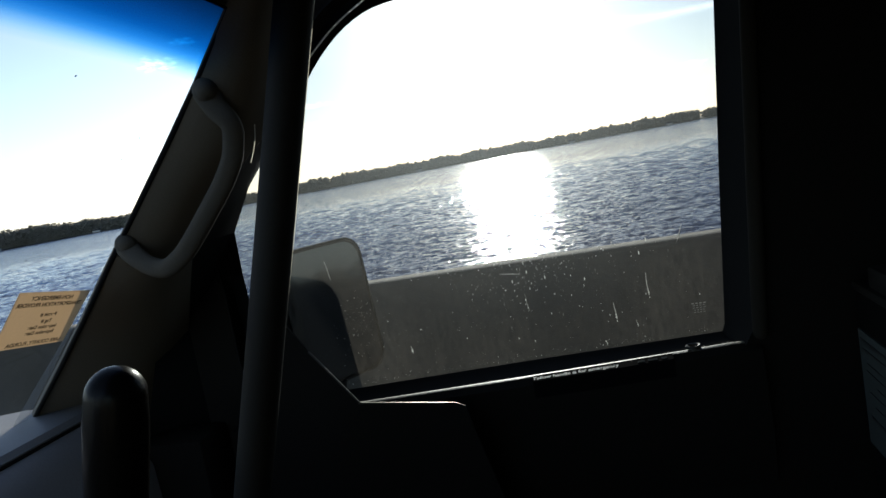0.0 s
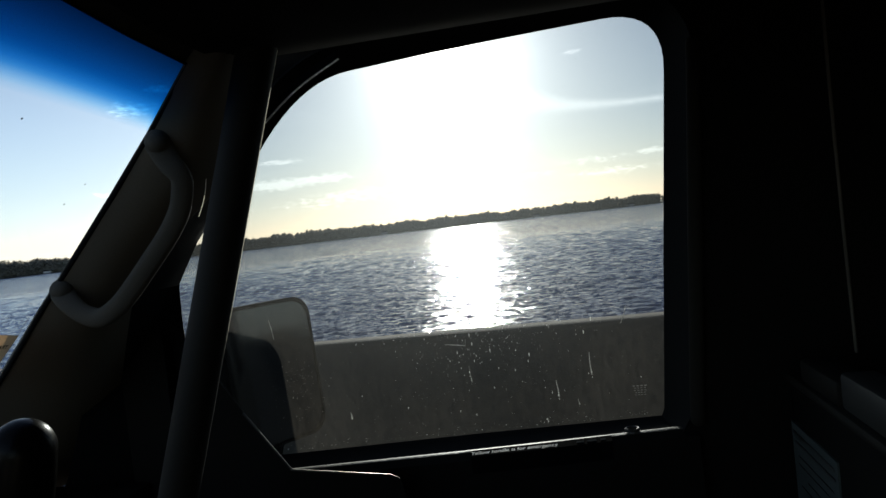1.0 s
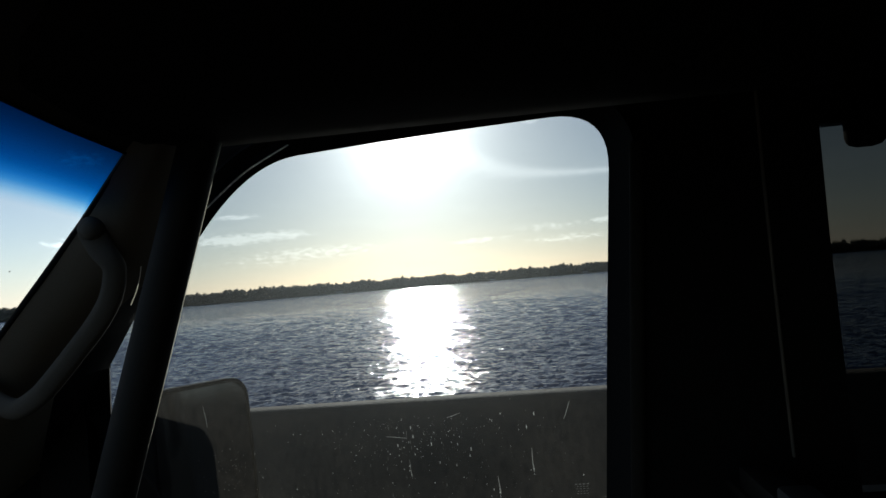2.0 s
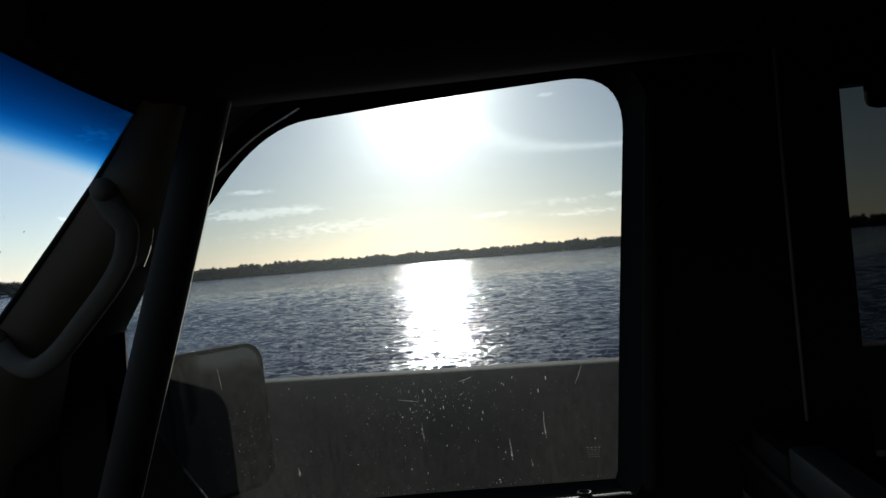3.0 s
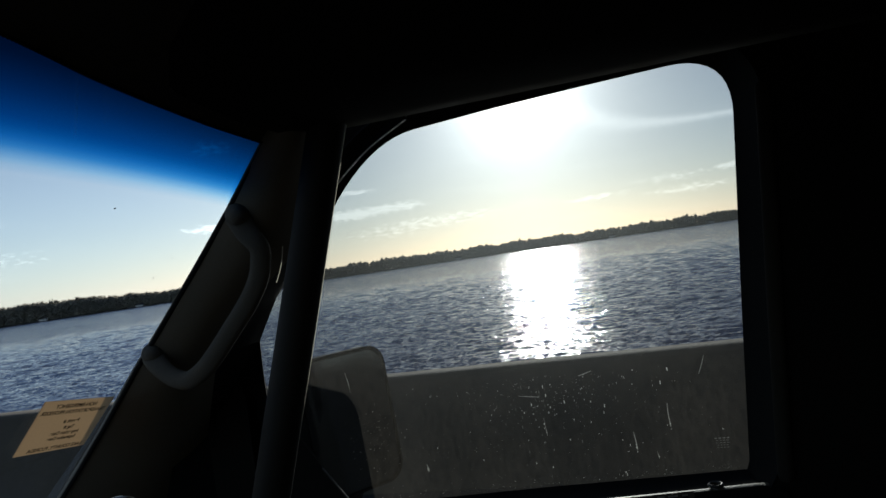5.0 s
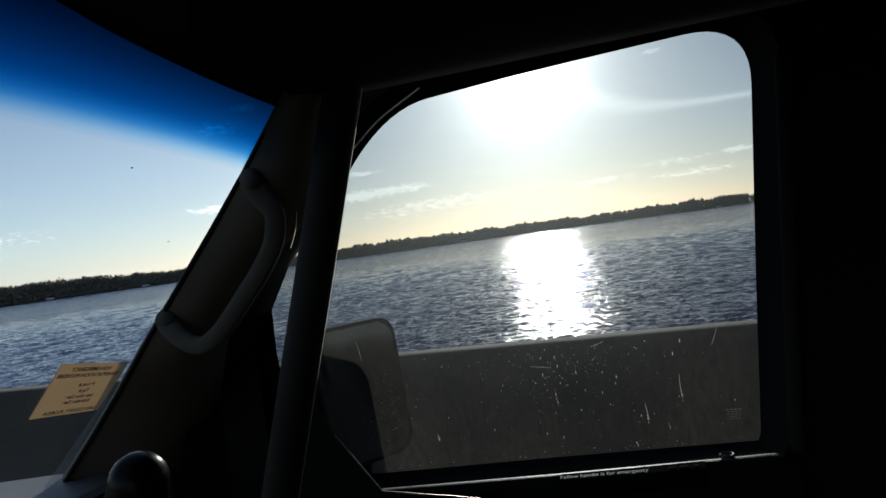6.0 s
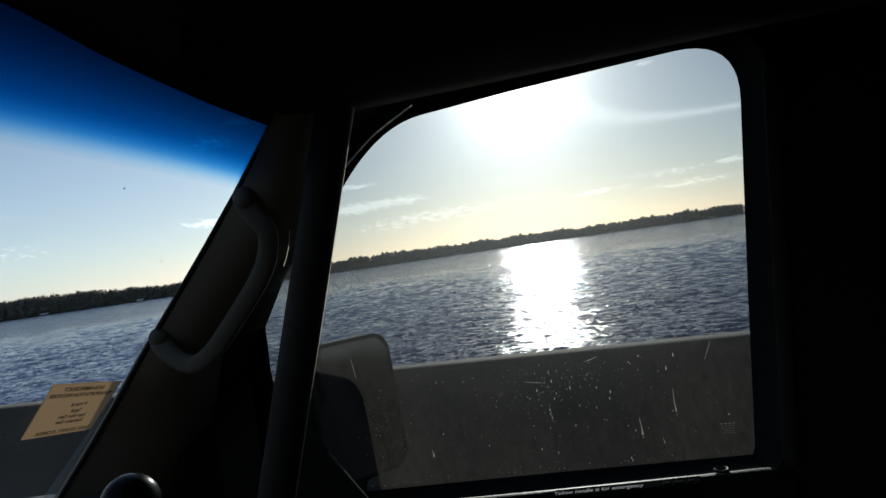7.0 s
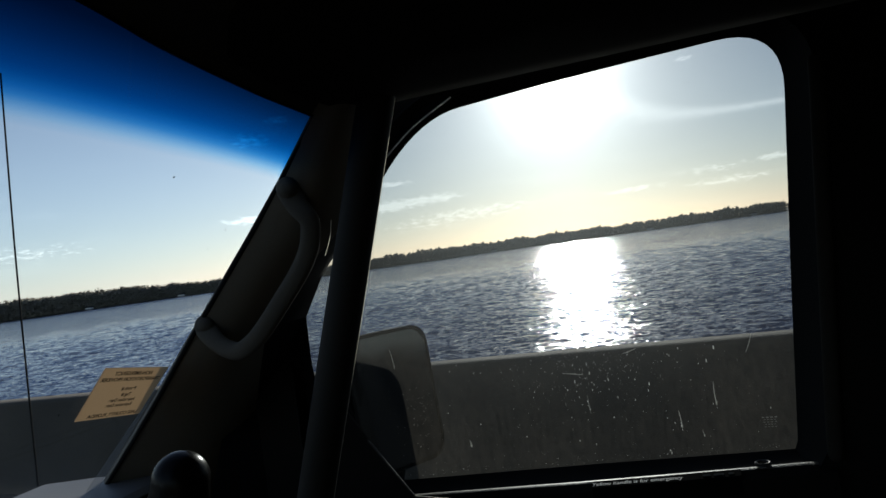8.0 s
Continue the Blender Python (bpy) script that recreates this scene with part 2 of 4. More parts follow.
def water_material():
    m = bpy.data.materials.new("lake water")
    m.use_nodes = True
    nt = m.node_tree
    N, L = nt.nodes.new, nt.links.new
    b = nt.nodes["Principled BSDF"]
    b.inputs["Base Color"].default_value = (0.018, 0.056, 0.16, 1)
    b.inputs["Roughness"].default_value, b.inputs["IOR"].default_value = 0.085, 1.333
    b.inputs["Specular IOR Level"].default_value = 0.18
    tc = N("ShaderNodeTexCoord")
    total = None
    for scale, sx, sy, k, detail, turn in ((0.12, 0.7, 1.0, 0.2, 2, 0.2), (1.4, 0.4, 1.0, 0.9, 4, 0.1), (4.8, 0.5, 1.0, 1.2, 4, -0.1)):
        mp, n, sub, sc = N("ShaderNodeMapping"), N("ShaderNodeTexNoise"), N("ShaderNodeVectorMath"), N("ShaderNodeVectorMath")
        mp.inputs["Scale"].default_value, mp.inputs["Rotation"].default_value = (sx, sy, 1), (0, 0, turn)
        n.inputs["Scale"].default_value, n.inputs["Detail"].default_value = scale, detail
        L(tc.outputs["Object"], mp.inputs[0])
        L(mp.outputs[0], n.inputs["Vector"])
        sub.operation, sub.inputs[1].default_value = "SUBTRACT", (0.5, 0.5, 0.5)
        L(n.outputs["Color"], sub.inputs[0])
        sc.operation, sc.inputs[1].default_value = "MULTIPLY", (k * 0.74, k * 1.3, 0)
        L(sub.outputs[0], sc.inputs[0])
        if total is None:
            total = sc.outputs[0]
        else:
            ad = N("ShaderNodeVectorMath")
            ad.operation = "ADD"
            L(total, ad.inputs[0])
            L(sc.outputs[0], ad.inputs[1])
            total = ad.outputs[0]
    up, nm = N("ShaderNodeVectorMath"), N("ShaderNodeVectorMath")
    up.operation, up.inputs[1].default_value = "ADD", (0, -0.05, 1)
    nm.operation = "NORMALIZE"
    L(total, up.inputs[0])
    L(up.outputs[0], nm.inputs[0])
    L(nm.outputs[0], b.inputs["Normal"])
    return m


M_WATER = water_material()
# near-black base colour also holds the darkness of the backlit cab
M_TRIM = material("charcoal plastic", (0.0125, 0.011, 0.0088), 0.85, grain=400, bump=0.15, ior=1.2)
M_PILLAR = material("grey moulded plastic", (0.175, 0.148, 0.112), 0.75, grain=500, bump=0.12, ior=1.3)
M_HANDLE = material("grey handle plastic", (0.105, 0.091, 0.071), 0.8, grain=500, bump=0.08, ior=1.3)
M_DARKGREY = material("dark grey plastic", (0.042, 0.039, 0.034), 0.55, grain=300, bump=0.1)
# for the unseen left lining, light enough to bounce sunlight
M_BOUNCE = material("grey-tan bounce lining", (0.34, 0.29, 0.22), 0.8, grain=300, bump=0.1)
M_LINER = material("dark headliner cloth", (0.062, 0.059, 0.054), 0.95, grain=300, bump=0.3)
M_DASH = material("grey dashboard vinyl", (0.205, 0.2, 0.2), 0.55, grain=350, bump=0.2)
M_RUBBER = material("black rubber", (0.008, 0.008, 0.008), 0.85, ior=1.25, grain=200, bump=0.05)
M_VINYL = material("black padded vinyl", (0.017, 0.0135, 0.009), 0.7, grain=250, bump=0.12, ior=1.35)
M_HOUSING = material("black mirror housing", (0.004, 0.004, 0.0035), 0.6, grain=200, bump=0.1, ior=1.12)
M_LABEL = material("matt black label film", (0.006, 0.006, 0.006), 0.95, grain=200, bump=0.05, ior=1.06)
M_METAL = material("scuffed bright metal", (0.55, 0.52, 0.46), 0.3, metal=1.0, grain=300, bump=0.1)
M_SATIN = material("worn satin lip paint, paler for sheen", (0.17, 0.15, 0.115), 0.5, grain=420, vary=0.75, bump=1.0, ior=1.35, patch=14.0, stain=0.8)
M_BEAD = material("matt dark bead", (0.032, 0.028, 0.022), 0.92, grain=300, bump=0.1, ior=1.2)
M_KNOB = material("black worn knob plastic", (0.006, 0.005, 0.004), 0.25, grain=150, bump=0.08, ior=1.22)
M_PAINT = material("dark van paint", (0.014, 0.013, 0.012), 0.4, grain=80, bump=0.02)
M_CONCRETE = material("weathered concrete", (0.108, 0.09, 0.066), 0.9, grain=25, vary=0.25, bump=0.4, patch=0.8, stain=0.45)
M_ASPHALT = material("asphalt", (0.05, 0.05, 0.05), 0.9, grain=60, vary=0.4, bump=0.5, patch=0.5)
M_GALV = material("galvanised steel", (0.42, 0.42, 0.41), 0.45, metal=0.6, grain=20, vary=0.3, bump=0.05, patch=2)
# leaf colour raised to stand in for distance haze
M_LEAF = paper("woodland leaves lightened for haze", (0.42, 0.39, 0.32), 0.6)
M_LAND = material("shore bank", (0.1, 0.09, 0.06), 0.95, grain=0.4, vary=0.3, bump=0.0, patch=0.02)
M_HOUSE = material("pale house wall", (0.6, 0.58, 0.53), 0.8, grain=1.0, bump=0.0)
M_GLASS = glass("tinted side glass", (0.60, 0.635, 0.65), dust=0.0055)
M_SHIELD = glass("windscreen glass", band=True)
M_SIDE = glass("clear side glass", (0.75, 0.79, 0.78))
M_DARKGLASS = glass("dark privacy glass", (0.19, 0.195, 0.19))
M_DECAL = paper("tan permit paper", (0.74, 0.59, 0.42), 0.88)
# pale paper, darkened in its base colour to read as shaded
M_NOTICE = paper("dimmed notice paper", (0.12, 0.135, 0.125), 0.1)
M_INK = material("dark brown ink", (0.02, 0.012, 0.008), 0.8, bump=0)
M_WHITEINK = material("white lettering", (0.8, 0.8, 0.76), 0.5, bump=0)
M_MIRROR = material("mirror silvering", (0.11, 0.114, 0.112), 0.02, metal=1.0, vary=0.02, bump=0, stain=0.05)
M_FILM = glass("pale glass edge film", (0.8, 0.8, 0.8))
_nt = M_FILM.node_tree
_mix, _dif = _nt.nodes.new("ShaderNodeMixShader"), _nt.nodes.new("ShaderNodeBsdfTranslucent")
_dif.inputs[0].default_value, _mix.inputs[0].default_value = (0.6, 0.6, 0.58, 1), 0.13
_out = [n for n in _nt.nodes if n.type == "OUTPUT_MATERIAL"][0]
_nt.links.new(_out.inputs[0].links[0].from_socket, _mix.inputs[1])
_nt.links.new(_dif.outputs[0], _mix.inputs[2])
_nt.links.new(_mix.outputs[0], _out.inputs[0])
# for thin strips that stand in for highlights
M_CLEAR = paper("pale translucent glint strip", (0.8, 0.74, 0.6), 0.7)
M_EDGE = material("bright glint ribbon", (0.95, 0.9, 0.8), 0.45, metal=1.0, grain=300, bump=0.05)
M_FAINT = paper("faint etched print", (0.2, 0.2, 0.19), 0.5)
M_SPECK = paper("dull dust", (0.16, 0.16, 0.15), 0.8)
M_RUN = paper("dried run marks", (0.3, 0.3, 0.28), 0.85)
M_DROP = paper("dried water spots", (0.85, 0.85, 0.81), 0.9)


# ---- mesh helpers ----
def finish(name, bm, mat, parent=None, label="", smooth=True):
    bmesh.ops.recalc_face_normals(bm, faces=bm.faces)
    me = bpy.data.meshes.new(name)
    bm.to_mesh(me)
    bm.free()
    if smooth:
        for p in me.polygons:
            p.use_smooth = True
        me.set_sharp_from_angle(angle=radians(35))
    me.materials.append(mat)
    ob = new(name, me)
    if parent is not None:
        ob.parent = parent
        ob.matrix_parent_inverse = parent.matrix_world.inverted()
    if label:
        ob["label"] = label
    return ob


part = finish


def thing(name, place, label, category, group="", kind=""):
    e = new(name)
    e.empty_display_size = 0.05
    e.matrix_world = Matrix.Translation(place)
    bpy.context.view_layer.update()
    return tagged(e, label, category, group, kind)


def box_bm(lo, hi, bevel=0.0, segs=2, bm=None):
    bm2 = bmesh.new()
    c = [(a + b) / 2 for a, b in zip(lo, hi)]
    s = [abs(b - a) for a, b in zip(lo, hi)]
    bmesh.ops.create_cube(bm2, size=1.0, matrix=Matrix.Translation(c) @ Matrix.Diagonal((*s, 1)))
    if bevel:
        bmesh.ops.bevel(bm2, geom=bm2.edges[:], offset=bevel, segments=segs, affect="EDGES", profile=0.5)
    if bm is None:
        return bm2
    merge(bm, bm2)
    return bm


def merge(bm, other):
    tmp = bpy.data.meshes.new("tmp")
    other.to_mesh(tmp)
    other.free()
    bm.from_mesh(tmp)
    bpy.data.meshes.remove(tmp)


def rings_bm(rings, closed=True, cap=True):
    """Loft through rings of equal length; closed: each ring is a loop; cap: end faces."""
    bm = bmesh.new()
    vs = [[bm.verts.new(p) for p in r] for r in rings]
    n = len(vs[0])
    for a, b in zip(vs, vs[1:]):
        for i in range(n if closed else n - 1):
            j = (i + 1) % n
            bm.faces.new((a[i], a[j], b[j], b[i]))
    if cap and closed:
        bm.faces.new(vs[0])
        bm.faces.new(vs[-1])
    return bm


def smooth_path(pts, n=8):
    """Catmull-Rom through the points."""
    P = [Vector(p) for p in pts]
    P = [P[0] * 2 - P[1]] + P + [P[-1] * 2 - P[-2]]
    out = []
    for i in range(1, len(P) - 2):
        for k in range(n):
            t = k / n
            a, b, c, d = P[i - 1:i + 3]
            out.append(0.5 * ((2 * b) + (c - a) * t + (2 * a - 5 * b + 4 * c - d) * t * t + (3 * b - a - 3 * c + d) * t ** 3))
    out.append(P[-2])
    return out


def tube_bm(pts, radius, sides=12, round_ends=True):
    """A tube along points; radius: a number or one for each point."""
    P = [Vector(p) for p in pts]
    R = [radius] * len(P) if isinstance(radius, (int, float)) else list(radius)
    if round_ends:
        d0, d1 = (P[0] - P[1]).normalized(), (P[-1] - P[-2]).normalized()
        head = [(P[0] + d0 * R[0] * math.sin(a), R[0] * math.cos(a)) for a in (1.5, 1.3, 1.08, 0.86, 0.63, 0.4, 0.2)]
        tail = [(P[-1] + d1 * R[-1] * math.sin(a), R[-1] * math.cos(a)) for a in (0.2, 0.4, 0.63, 0.86, 1.08, 1.3, 1.5)]
        P = [h[0] for h in head] + P + [h[0] for h in tail]
        R = [h[1] for h in head] + R + [h[1] for h in tail]
    rings, up = [], None
    for i, p in enumerate(P):
        d = (P[min(i + 1, len(P) - 1)] - P[max(i - 1, 0)]).normalized()
        if up is None:
            up = d.orthogonal().normalized()
        up = (up - d * up.dot(d)).normalized()
        side = d.cross(up)
        rings.append([p + (up * math.cos(2 * math.pi * k / sides) + side * math.sin(2 * math.pi * k / sides)) * R[i] for k in range(sides)])
    return rings_bm(rings)


def plate_bm(outer, holes, y0, y1):
    """A plate in the xz plane from y0 to y1, with holes through it."""
    bm = bmesh.new()
    for y in (y0, y1):
        edges = []
        for loop in [outer, *holes]:
            vs = [bm.verts.new((x, y, z)) for x, z in loop]
            edges += [bm.edges.new((vs[i], vs[(i + 1) % len(vs)])) for i in range(len(vs))]
        bmesh.ops.triangle_fill(bm, use_beauty=True, use_dissolve=False, edges=edges)
    for loop in [outer, *holes]:
        a = [bm.verts.new((x, y0, z)) for x, z in loop]
        b = [bm.verts.new((x, y1, z)) for x, z in loop]
        for i in range(len(loop)):
            j = (i + 1) % len(loop)
            bm.faces.new((a[i], a[j], b[j], b[i]))
    bmesh.ops.remove_doubles(bm, verts=bm.verts, dist=1e-5)
    return bm


def text_bm(words, size, m, mirror=False, heavy=0.0):
    cu = bpy.data.curves.new("words", "FONT")
    cu.body, cu.size, cu.align_x, cu.align_y, cu.extrude, cu.offset = words, size, "CENTER", "CENTER", 0.0, heavy
    ob = bpy.data.objects.new("words", cu)
    me = bpy.data.meshes.new_from_object(ob)
    bm = bmesh.new()
    bm.from_mesh(me)
    if mirror:
        bmesh.ops.scale(bm, vec=(-1, 1, 1), verts=bm.verts)
    bmesh.ops.transform(bm, matrix=m, verts=bm.verts)
    bpy.data.objects.remove(ob)
    bpy.data.curves.remove(cu)
    bpy.data.meshes.remove(me)
    return bm


# ---- outside: lake, shore, bridge ----
WATER_Z = -7.0


def build_water():
    """One sheet to the horizon: a fan of rings, finest where the lake lies open beyond the barrier, raised by wind waves."""
    rng = np.random.default_rng(7)
    az = np.radians(np.concatenate([np.arange(-180, -66, 4.0), np.arange(-66, 36, 0.088), np.arange(36, 180, 4.0)]))
    rad = [14.0, 24.0, 34.0, 42.0]
    while rad[-1] < 720:
        rad.append(rad[-1] + 0.36 * rad[-1] ** 2 / 10900)
    fine = len(rad)
    rad += [740, 800, 900, 1100, 1600, 2600, 4500]
    rad = np.array(rad)
    step = np.gradient(rad)
    A, R = np.meshgrid(az, rad)
    X, Y = np.sin(A) * R, np.cos(A) * R
    Z = np.zeros_like(X)
    keep = np.zeros_like(rad)
    keep[4:fine] = np.clip((720 - rad[4:fine]) / 150, 0, 1)
    side = np.clip((np.degrees(az) + 66) / 3, 0, 1) * np.clip((36 - np.degrees(az)) / 3, 0, 1)
    # short ripples near the bridge; longer waves added further off to suit the view
    far_share = np.clip((rad - 65) / 90, 0, 1)
    for count, least, ratio, slope, share in ((72, 0.42, 6.0, 0.19, np.ones_like(rad)), (48, 1.5, 4.0, 0.15, far_share)):
        for k in range(count):
            length = least * ratio ** (k / (count - 1))
            way = rng.normal(0.1, 0.55)
            num = 2 * math.pi / length
            high = slope * math.sqrt(2 / count) / num * np.clip((length / step - 1.2) / 1.2, 0, 1) * keep * share
            Z += high[:, None] * np.sin((X * math.sin(way) + Y * math.cos(way)) * num + rng.uniform(0, 6.28))
    Z = Z * side[None, :] + WATER_Z
    n, m = X.shape
    co = np.stack([X, Y, Z], -1).reshape(-1, 3)
    co = np.vstack([co, [[0, 0, WATER_Z]]])
    i, j = np.meshgrid(np.arange(n - 1), np.arange(m), indexing="ij")
    j2 = (j + 1) % m
    quads = np.stack([i * m + j, (i + 1) * m + j, (i + 1) * m + j2, i * m + j2], -1).reshape(-1, 4)
    jj = np.arange(m)
    tris = np.stack([np.full(m, n * m), jj, (jj + 1) % m], -1)
    loops = np.concatenate([quads.ravel(), tris.ravel()])
    sizes = np.concatenate([np.full(len(quads), 4), np.full(len(tris), 3)])
    me = bpy.data.meshes.new("water")
    me.vertices.add(len(co))
    me.vertices.foreach_set("co", co.ravel())
    me.loops.add(len(loops))
    me.loops.foreach_set("vertex_index", loops.astype(np.int32))
    me.polygons.add(len(sizes))
    me.polygons.foreach_set("loop_start", (np.cumsum(sizes) - sizes).astype(np.int32))
    me.polygons.foreach_set("use_smooth", np.ones(len(sizes), dtype=bool))
    me.update(calc_edges=True)
    me.validate()
    me.materials.append(M_WATER)
    tagged(new("water", me), "rippled blue-grey lake water glittering in low sun", "lake", kind="structure")


def build_outside():
    build_water()

    # the far bank curves round the lake
    def bank(a):
        return 1250 + 60 * math.sin(a * 5) - 150 * max(0.0, (-math.degrees(a) - 18) / 30)

    bm = bmesh.new()
    prev = None
    for i in range(181):
        a = radians(-75 + i * 185 / 180)
        r = bank(a)
        row = []
        for k, (dr, z) in enumerate(((-6, -0.6), (0, 0.5), (30, 2.5), (500, 4.5))):
            rr = r + dr + 4 * noise.noise((i * 0.7, k, 3))
            row.append(bm.verts.new((math.sin(a) * rr, math.cos(a) * rr, WATER_Z + z)))
        if prev:
            for k in range(3):
                bm.faces.new((prev[k], row[k], row[k + 1], prev[k + 1]))
        prev = row
    tagged(finish("shore", bm, M_LAND), "low wooded bank across the lake", "shore", kind="structure")

    # woods: lumpy crowns with sprays of leaves and ragged tops
    rng = random.Random(4)
    leaf = np.random.default_rng(4)
    verts, faces, sprays = [], [], []
    ico = bmesh.new()
    bmesh.ops.create_icosphere(ico, subdivisions=1, radius=1.0)
    iv = [v.co.copy() for v in ico.verts]
    fi = [[v.index for v in f.verts] for f in ico.faces]
    ico.free()
    for i in range(2900):
        a = radians(rng.uniform(-62, 34) if i < 1700 else rng.uniform(34, 105) if i < 2000 else rng.uniform(-64, -33))
        deg = math.degrees(a)
        r = bank(a) + 6 + abs(rng.gauss(0, 16))
        hgt = 17.0 + 1.3 * math.sin(deg * 0.55) + 1.2 * math.sin(deg * 1.9 + 1) + 2.6 * noise.noise((deg * 0.8, 2.0, 5.0)) + rng.gauss(0, 1.5)
        if -26 < deg < -12:
            hgt += 2.0
        hgt += 14 * min(1.0, max(0.0, (-35 - deg) / 13))
        if rng.random() < 0.06:
            hgt += 2.8
        base = Vector((math.sin(a) * r, math.cos(a) * r, WATER_Z + 0.5))
        lumps = []
        for k in range(7):
            c = base + Vector((rng.gauss(0, 2.6), rng.gauss(0, 2.6), hgt * (0.1 + 0.11 * k)))
            lumps.append((*c, rng.uniform(1.7, 2.5)))
            o, q, r0 = len(verts), rng.uniform(0, 50), lumps[-1][3]
            for v in iv:
                w = r0 * (1 + 0.5 * noise.noise(v * 1.7 + Vector((q, q * 2, 0))))
                verts.append(c + Vector((v.x * w * 1.2, v.y * w * 1.2, v.z * w)))
            faces += [[o + j for j in f] for f in fi]
        # sprays of leaves all round the lumps
        L = np.array(lumps)[leaf.integers(0, 7, 260)]
        out = leaf.normal(size=(260, 3))
        out /= np.linalg.norm(out, axis=1)[:, None]
        mid = L[:, :3] + out * (L[:, 3] * leaf.uniform(0.7, 1.75, 260))[:, None]
        tips = mid[:, None, :] + leaf.normal(0, 0.85, (260, 3, 3))
        sprays.append(tips.reshape(-1, 3))
    spray = np.concatenate(sprays)
    first = len(verts)
    verts += spray.tolist()
    faces += (np.arange(len(spray)).reshape(-1, 3) + first).tolist()
    me = bpy.data.meshes.new("woods")
    me.from_pydata(verts, [], faces)
    me.polygons.foreach_set("use_smooth", np.ones(len(me.polygons), dtype=bool))
    me.materials.append(M_LEAF)
    tagged(new("woods", me), "distant trees, lightened for haze, lining the far shore", "trees", kind="stuff")

    for k, deg in enumerate((-45.5, -39.2, -14.6, -2.3, 5.1)):
        a = radians(deg)
        r = bank(a) + 1
        house = thing("house", (math.sin(a) * r, math.cos(a) * r, WATER_Z + 0.6), "small pale lakeside house among the trees", "house", "lakeside houses")
        m = Matrix.Translation((math.sin(a) * r, math.cos(a) * r, WATER_Z + 0.6)) @ Matrix.Rotation(-a + 0.3 * (k - 2), 4, "Z")
        wall = box_bm((-5, -2, 0), (5, 3, 3))
        roof = rings_bm([[(x, -2.6, 2.9), (x, 0.5, 5.0), (x, 3.6, 2.9)] for x in (-5.5, 5.5)])
        for bm in (wall, roof):
            bmesh.ops.transform(bm, matrix=m, verts=bm.verts)
        part("wall", wall, M_HOUSE, house, smooth=False)
        part("roof", roof, M_ASPHALT, house, smooth=False)

    # bridge deck and parapet
    tagged(finish("road", box_bm((-300, -9, -0.4), (300, 5.62, 0.0)), M_ASPHALT, smooth=False), "dark asphalt bridge deck", "road", kind="structure")
    prof = [(5.05, 0.0), (5.08, 0.08), (5.17, 0.3), (5.195, 0.80), (5.215, 0.83), (5.24, 0.84), (5.44, 0.84), (5.465, 0.825), (5.48, 0.79), (5.56, 0.0)]
    x = -150.0
    while x < 150:
        bm = rings_bm([[(x + 0.006, y, z) for y, z in prof], [(x + 6.094, y, z) for y, z in prof]])
        b = finish("parapet", bm, M_CONCRETE)
        tagged(b, "weathered grey concrete bridge barrier section", "barrier", "bridge barrier sections")
        x += 6.1


build_outside()


def build_lamp_post(x):
    t = thing("lamp_post", (x, 5.34, 0.84), "galvanised steel lamp post bolted on the barrier top", "lamp post", "bridge lamp posts")
    bm = bmesh.new()
    box_bm((x - 0.17, 5.22, 0.84), (x + 0.17, 5.46, 0.87), 0.006, 1, bm)
    part("base_plate", bm, M_GALV, t)
    part("collar", tube_bm([(x, 5.34, 0.87), (x, 5.34, 0.98), (x, 5.34, 1.02)], [0.13, 0.13, 0.1], 20, False), M_GALV, t)
    part("pole", tube_bm([(x, 5.34, 0.87), (x, 5.34, 9.5)], [0.095, 0.06], 20, False), M_GALV, t)
    part("arm", tube_bm(smooth_path([(x, 5.34, 9.3), (x, 4.6, 9.8), (x, 3.3, 10.0)], 6), 0.035, 10), M_GALV, t)
    part("lantern", box_bm((x - 0.14, 2.8, 9.92), (x + 0.14, 3.4, 10.06), 0.03, 2), M_GALV, t)
    for dx in (-0.13, 0.13):
        for dy in (-0.09, 0.09):
            part("bolt", tube_bm([(x + dx, 5.34 + dy, 0.865), (x + dx, 5.34 + dy, 0.90)], 0.014, 8), M_GALV, t)
    return t


for px in (1.55, 36.5, 71.5):
    build_lamp_post(px)


# ---- van body ----
# camera eye point; window reveal, pillar and handle follow its sight lines
VIEW_EYE = Vector((0.055, 0.05, 1.70))
FLOOR_Z, ROOF_Z, MID_Y = 0.45, 2.03, 0.1
# side window outline (x, z) on the glass
def bend(a, c, b, n=10):
    """Points of a rounded corner from a to b, pulled towards c."""
    return [tuple(a[k] * (1 - t) ** 2 + 2 * c[k] * t * (1 - t) + b[k] * t * t for k in (0, 1)) for t in [i / n for i in range(n + 1)]]


WINDOW = ([(-0.415, 1.336), (-0.535, 1.334), (-0.56, 1.345), (-0.566, 1.40), (-0.565, 1.524)] + bend((-0.569, 1.57), (-0.573, 1.634), (-0.536, 1.674), 6) + [(-0.5, 1.714), (-0.45, 1.765)]
          + bend((-0.405, 1.811), (-0.326, 1.913), (-0.245, 1.9183)) + [(-0.12, 1.926), (0.016, 1.932)] + bend((0.135, 1.9362), (0.2225, 1.9395), (0.2135, 1.852))
          + [(0.187, 1.585), (0.1675, 1.372), (0.163, 1.361), (-0.12, 1.350)])
REAR_WIN = [(0.479, 1.52), (0.477, 1.73), (0.478, 1.88), (0.483, 1.888), (0.50, 1.890), (1.5, 1.90), (1.53, 1.88), (1.53, 1.40), (1.5, 1.37), (0.51, 1.37), (0.484, 1.40)]


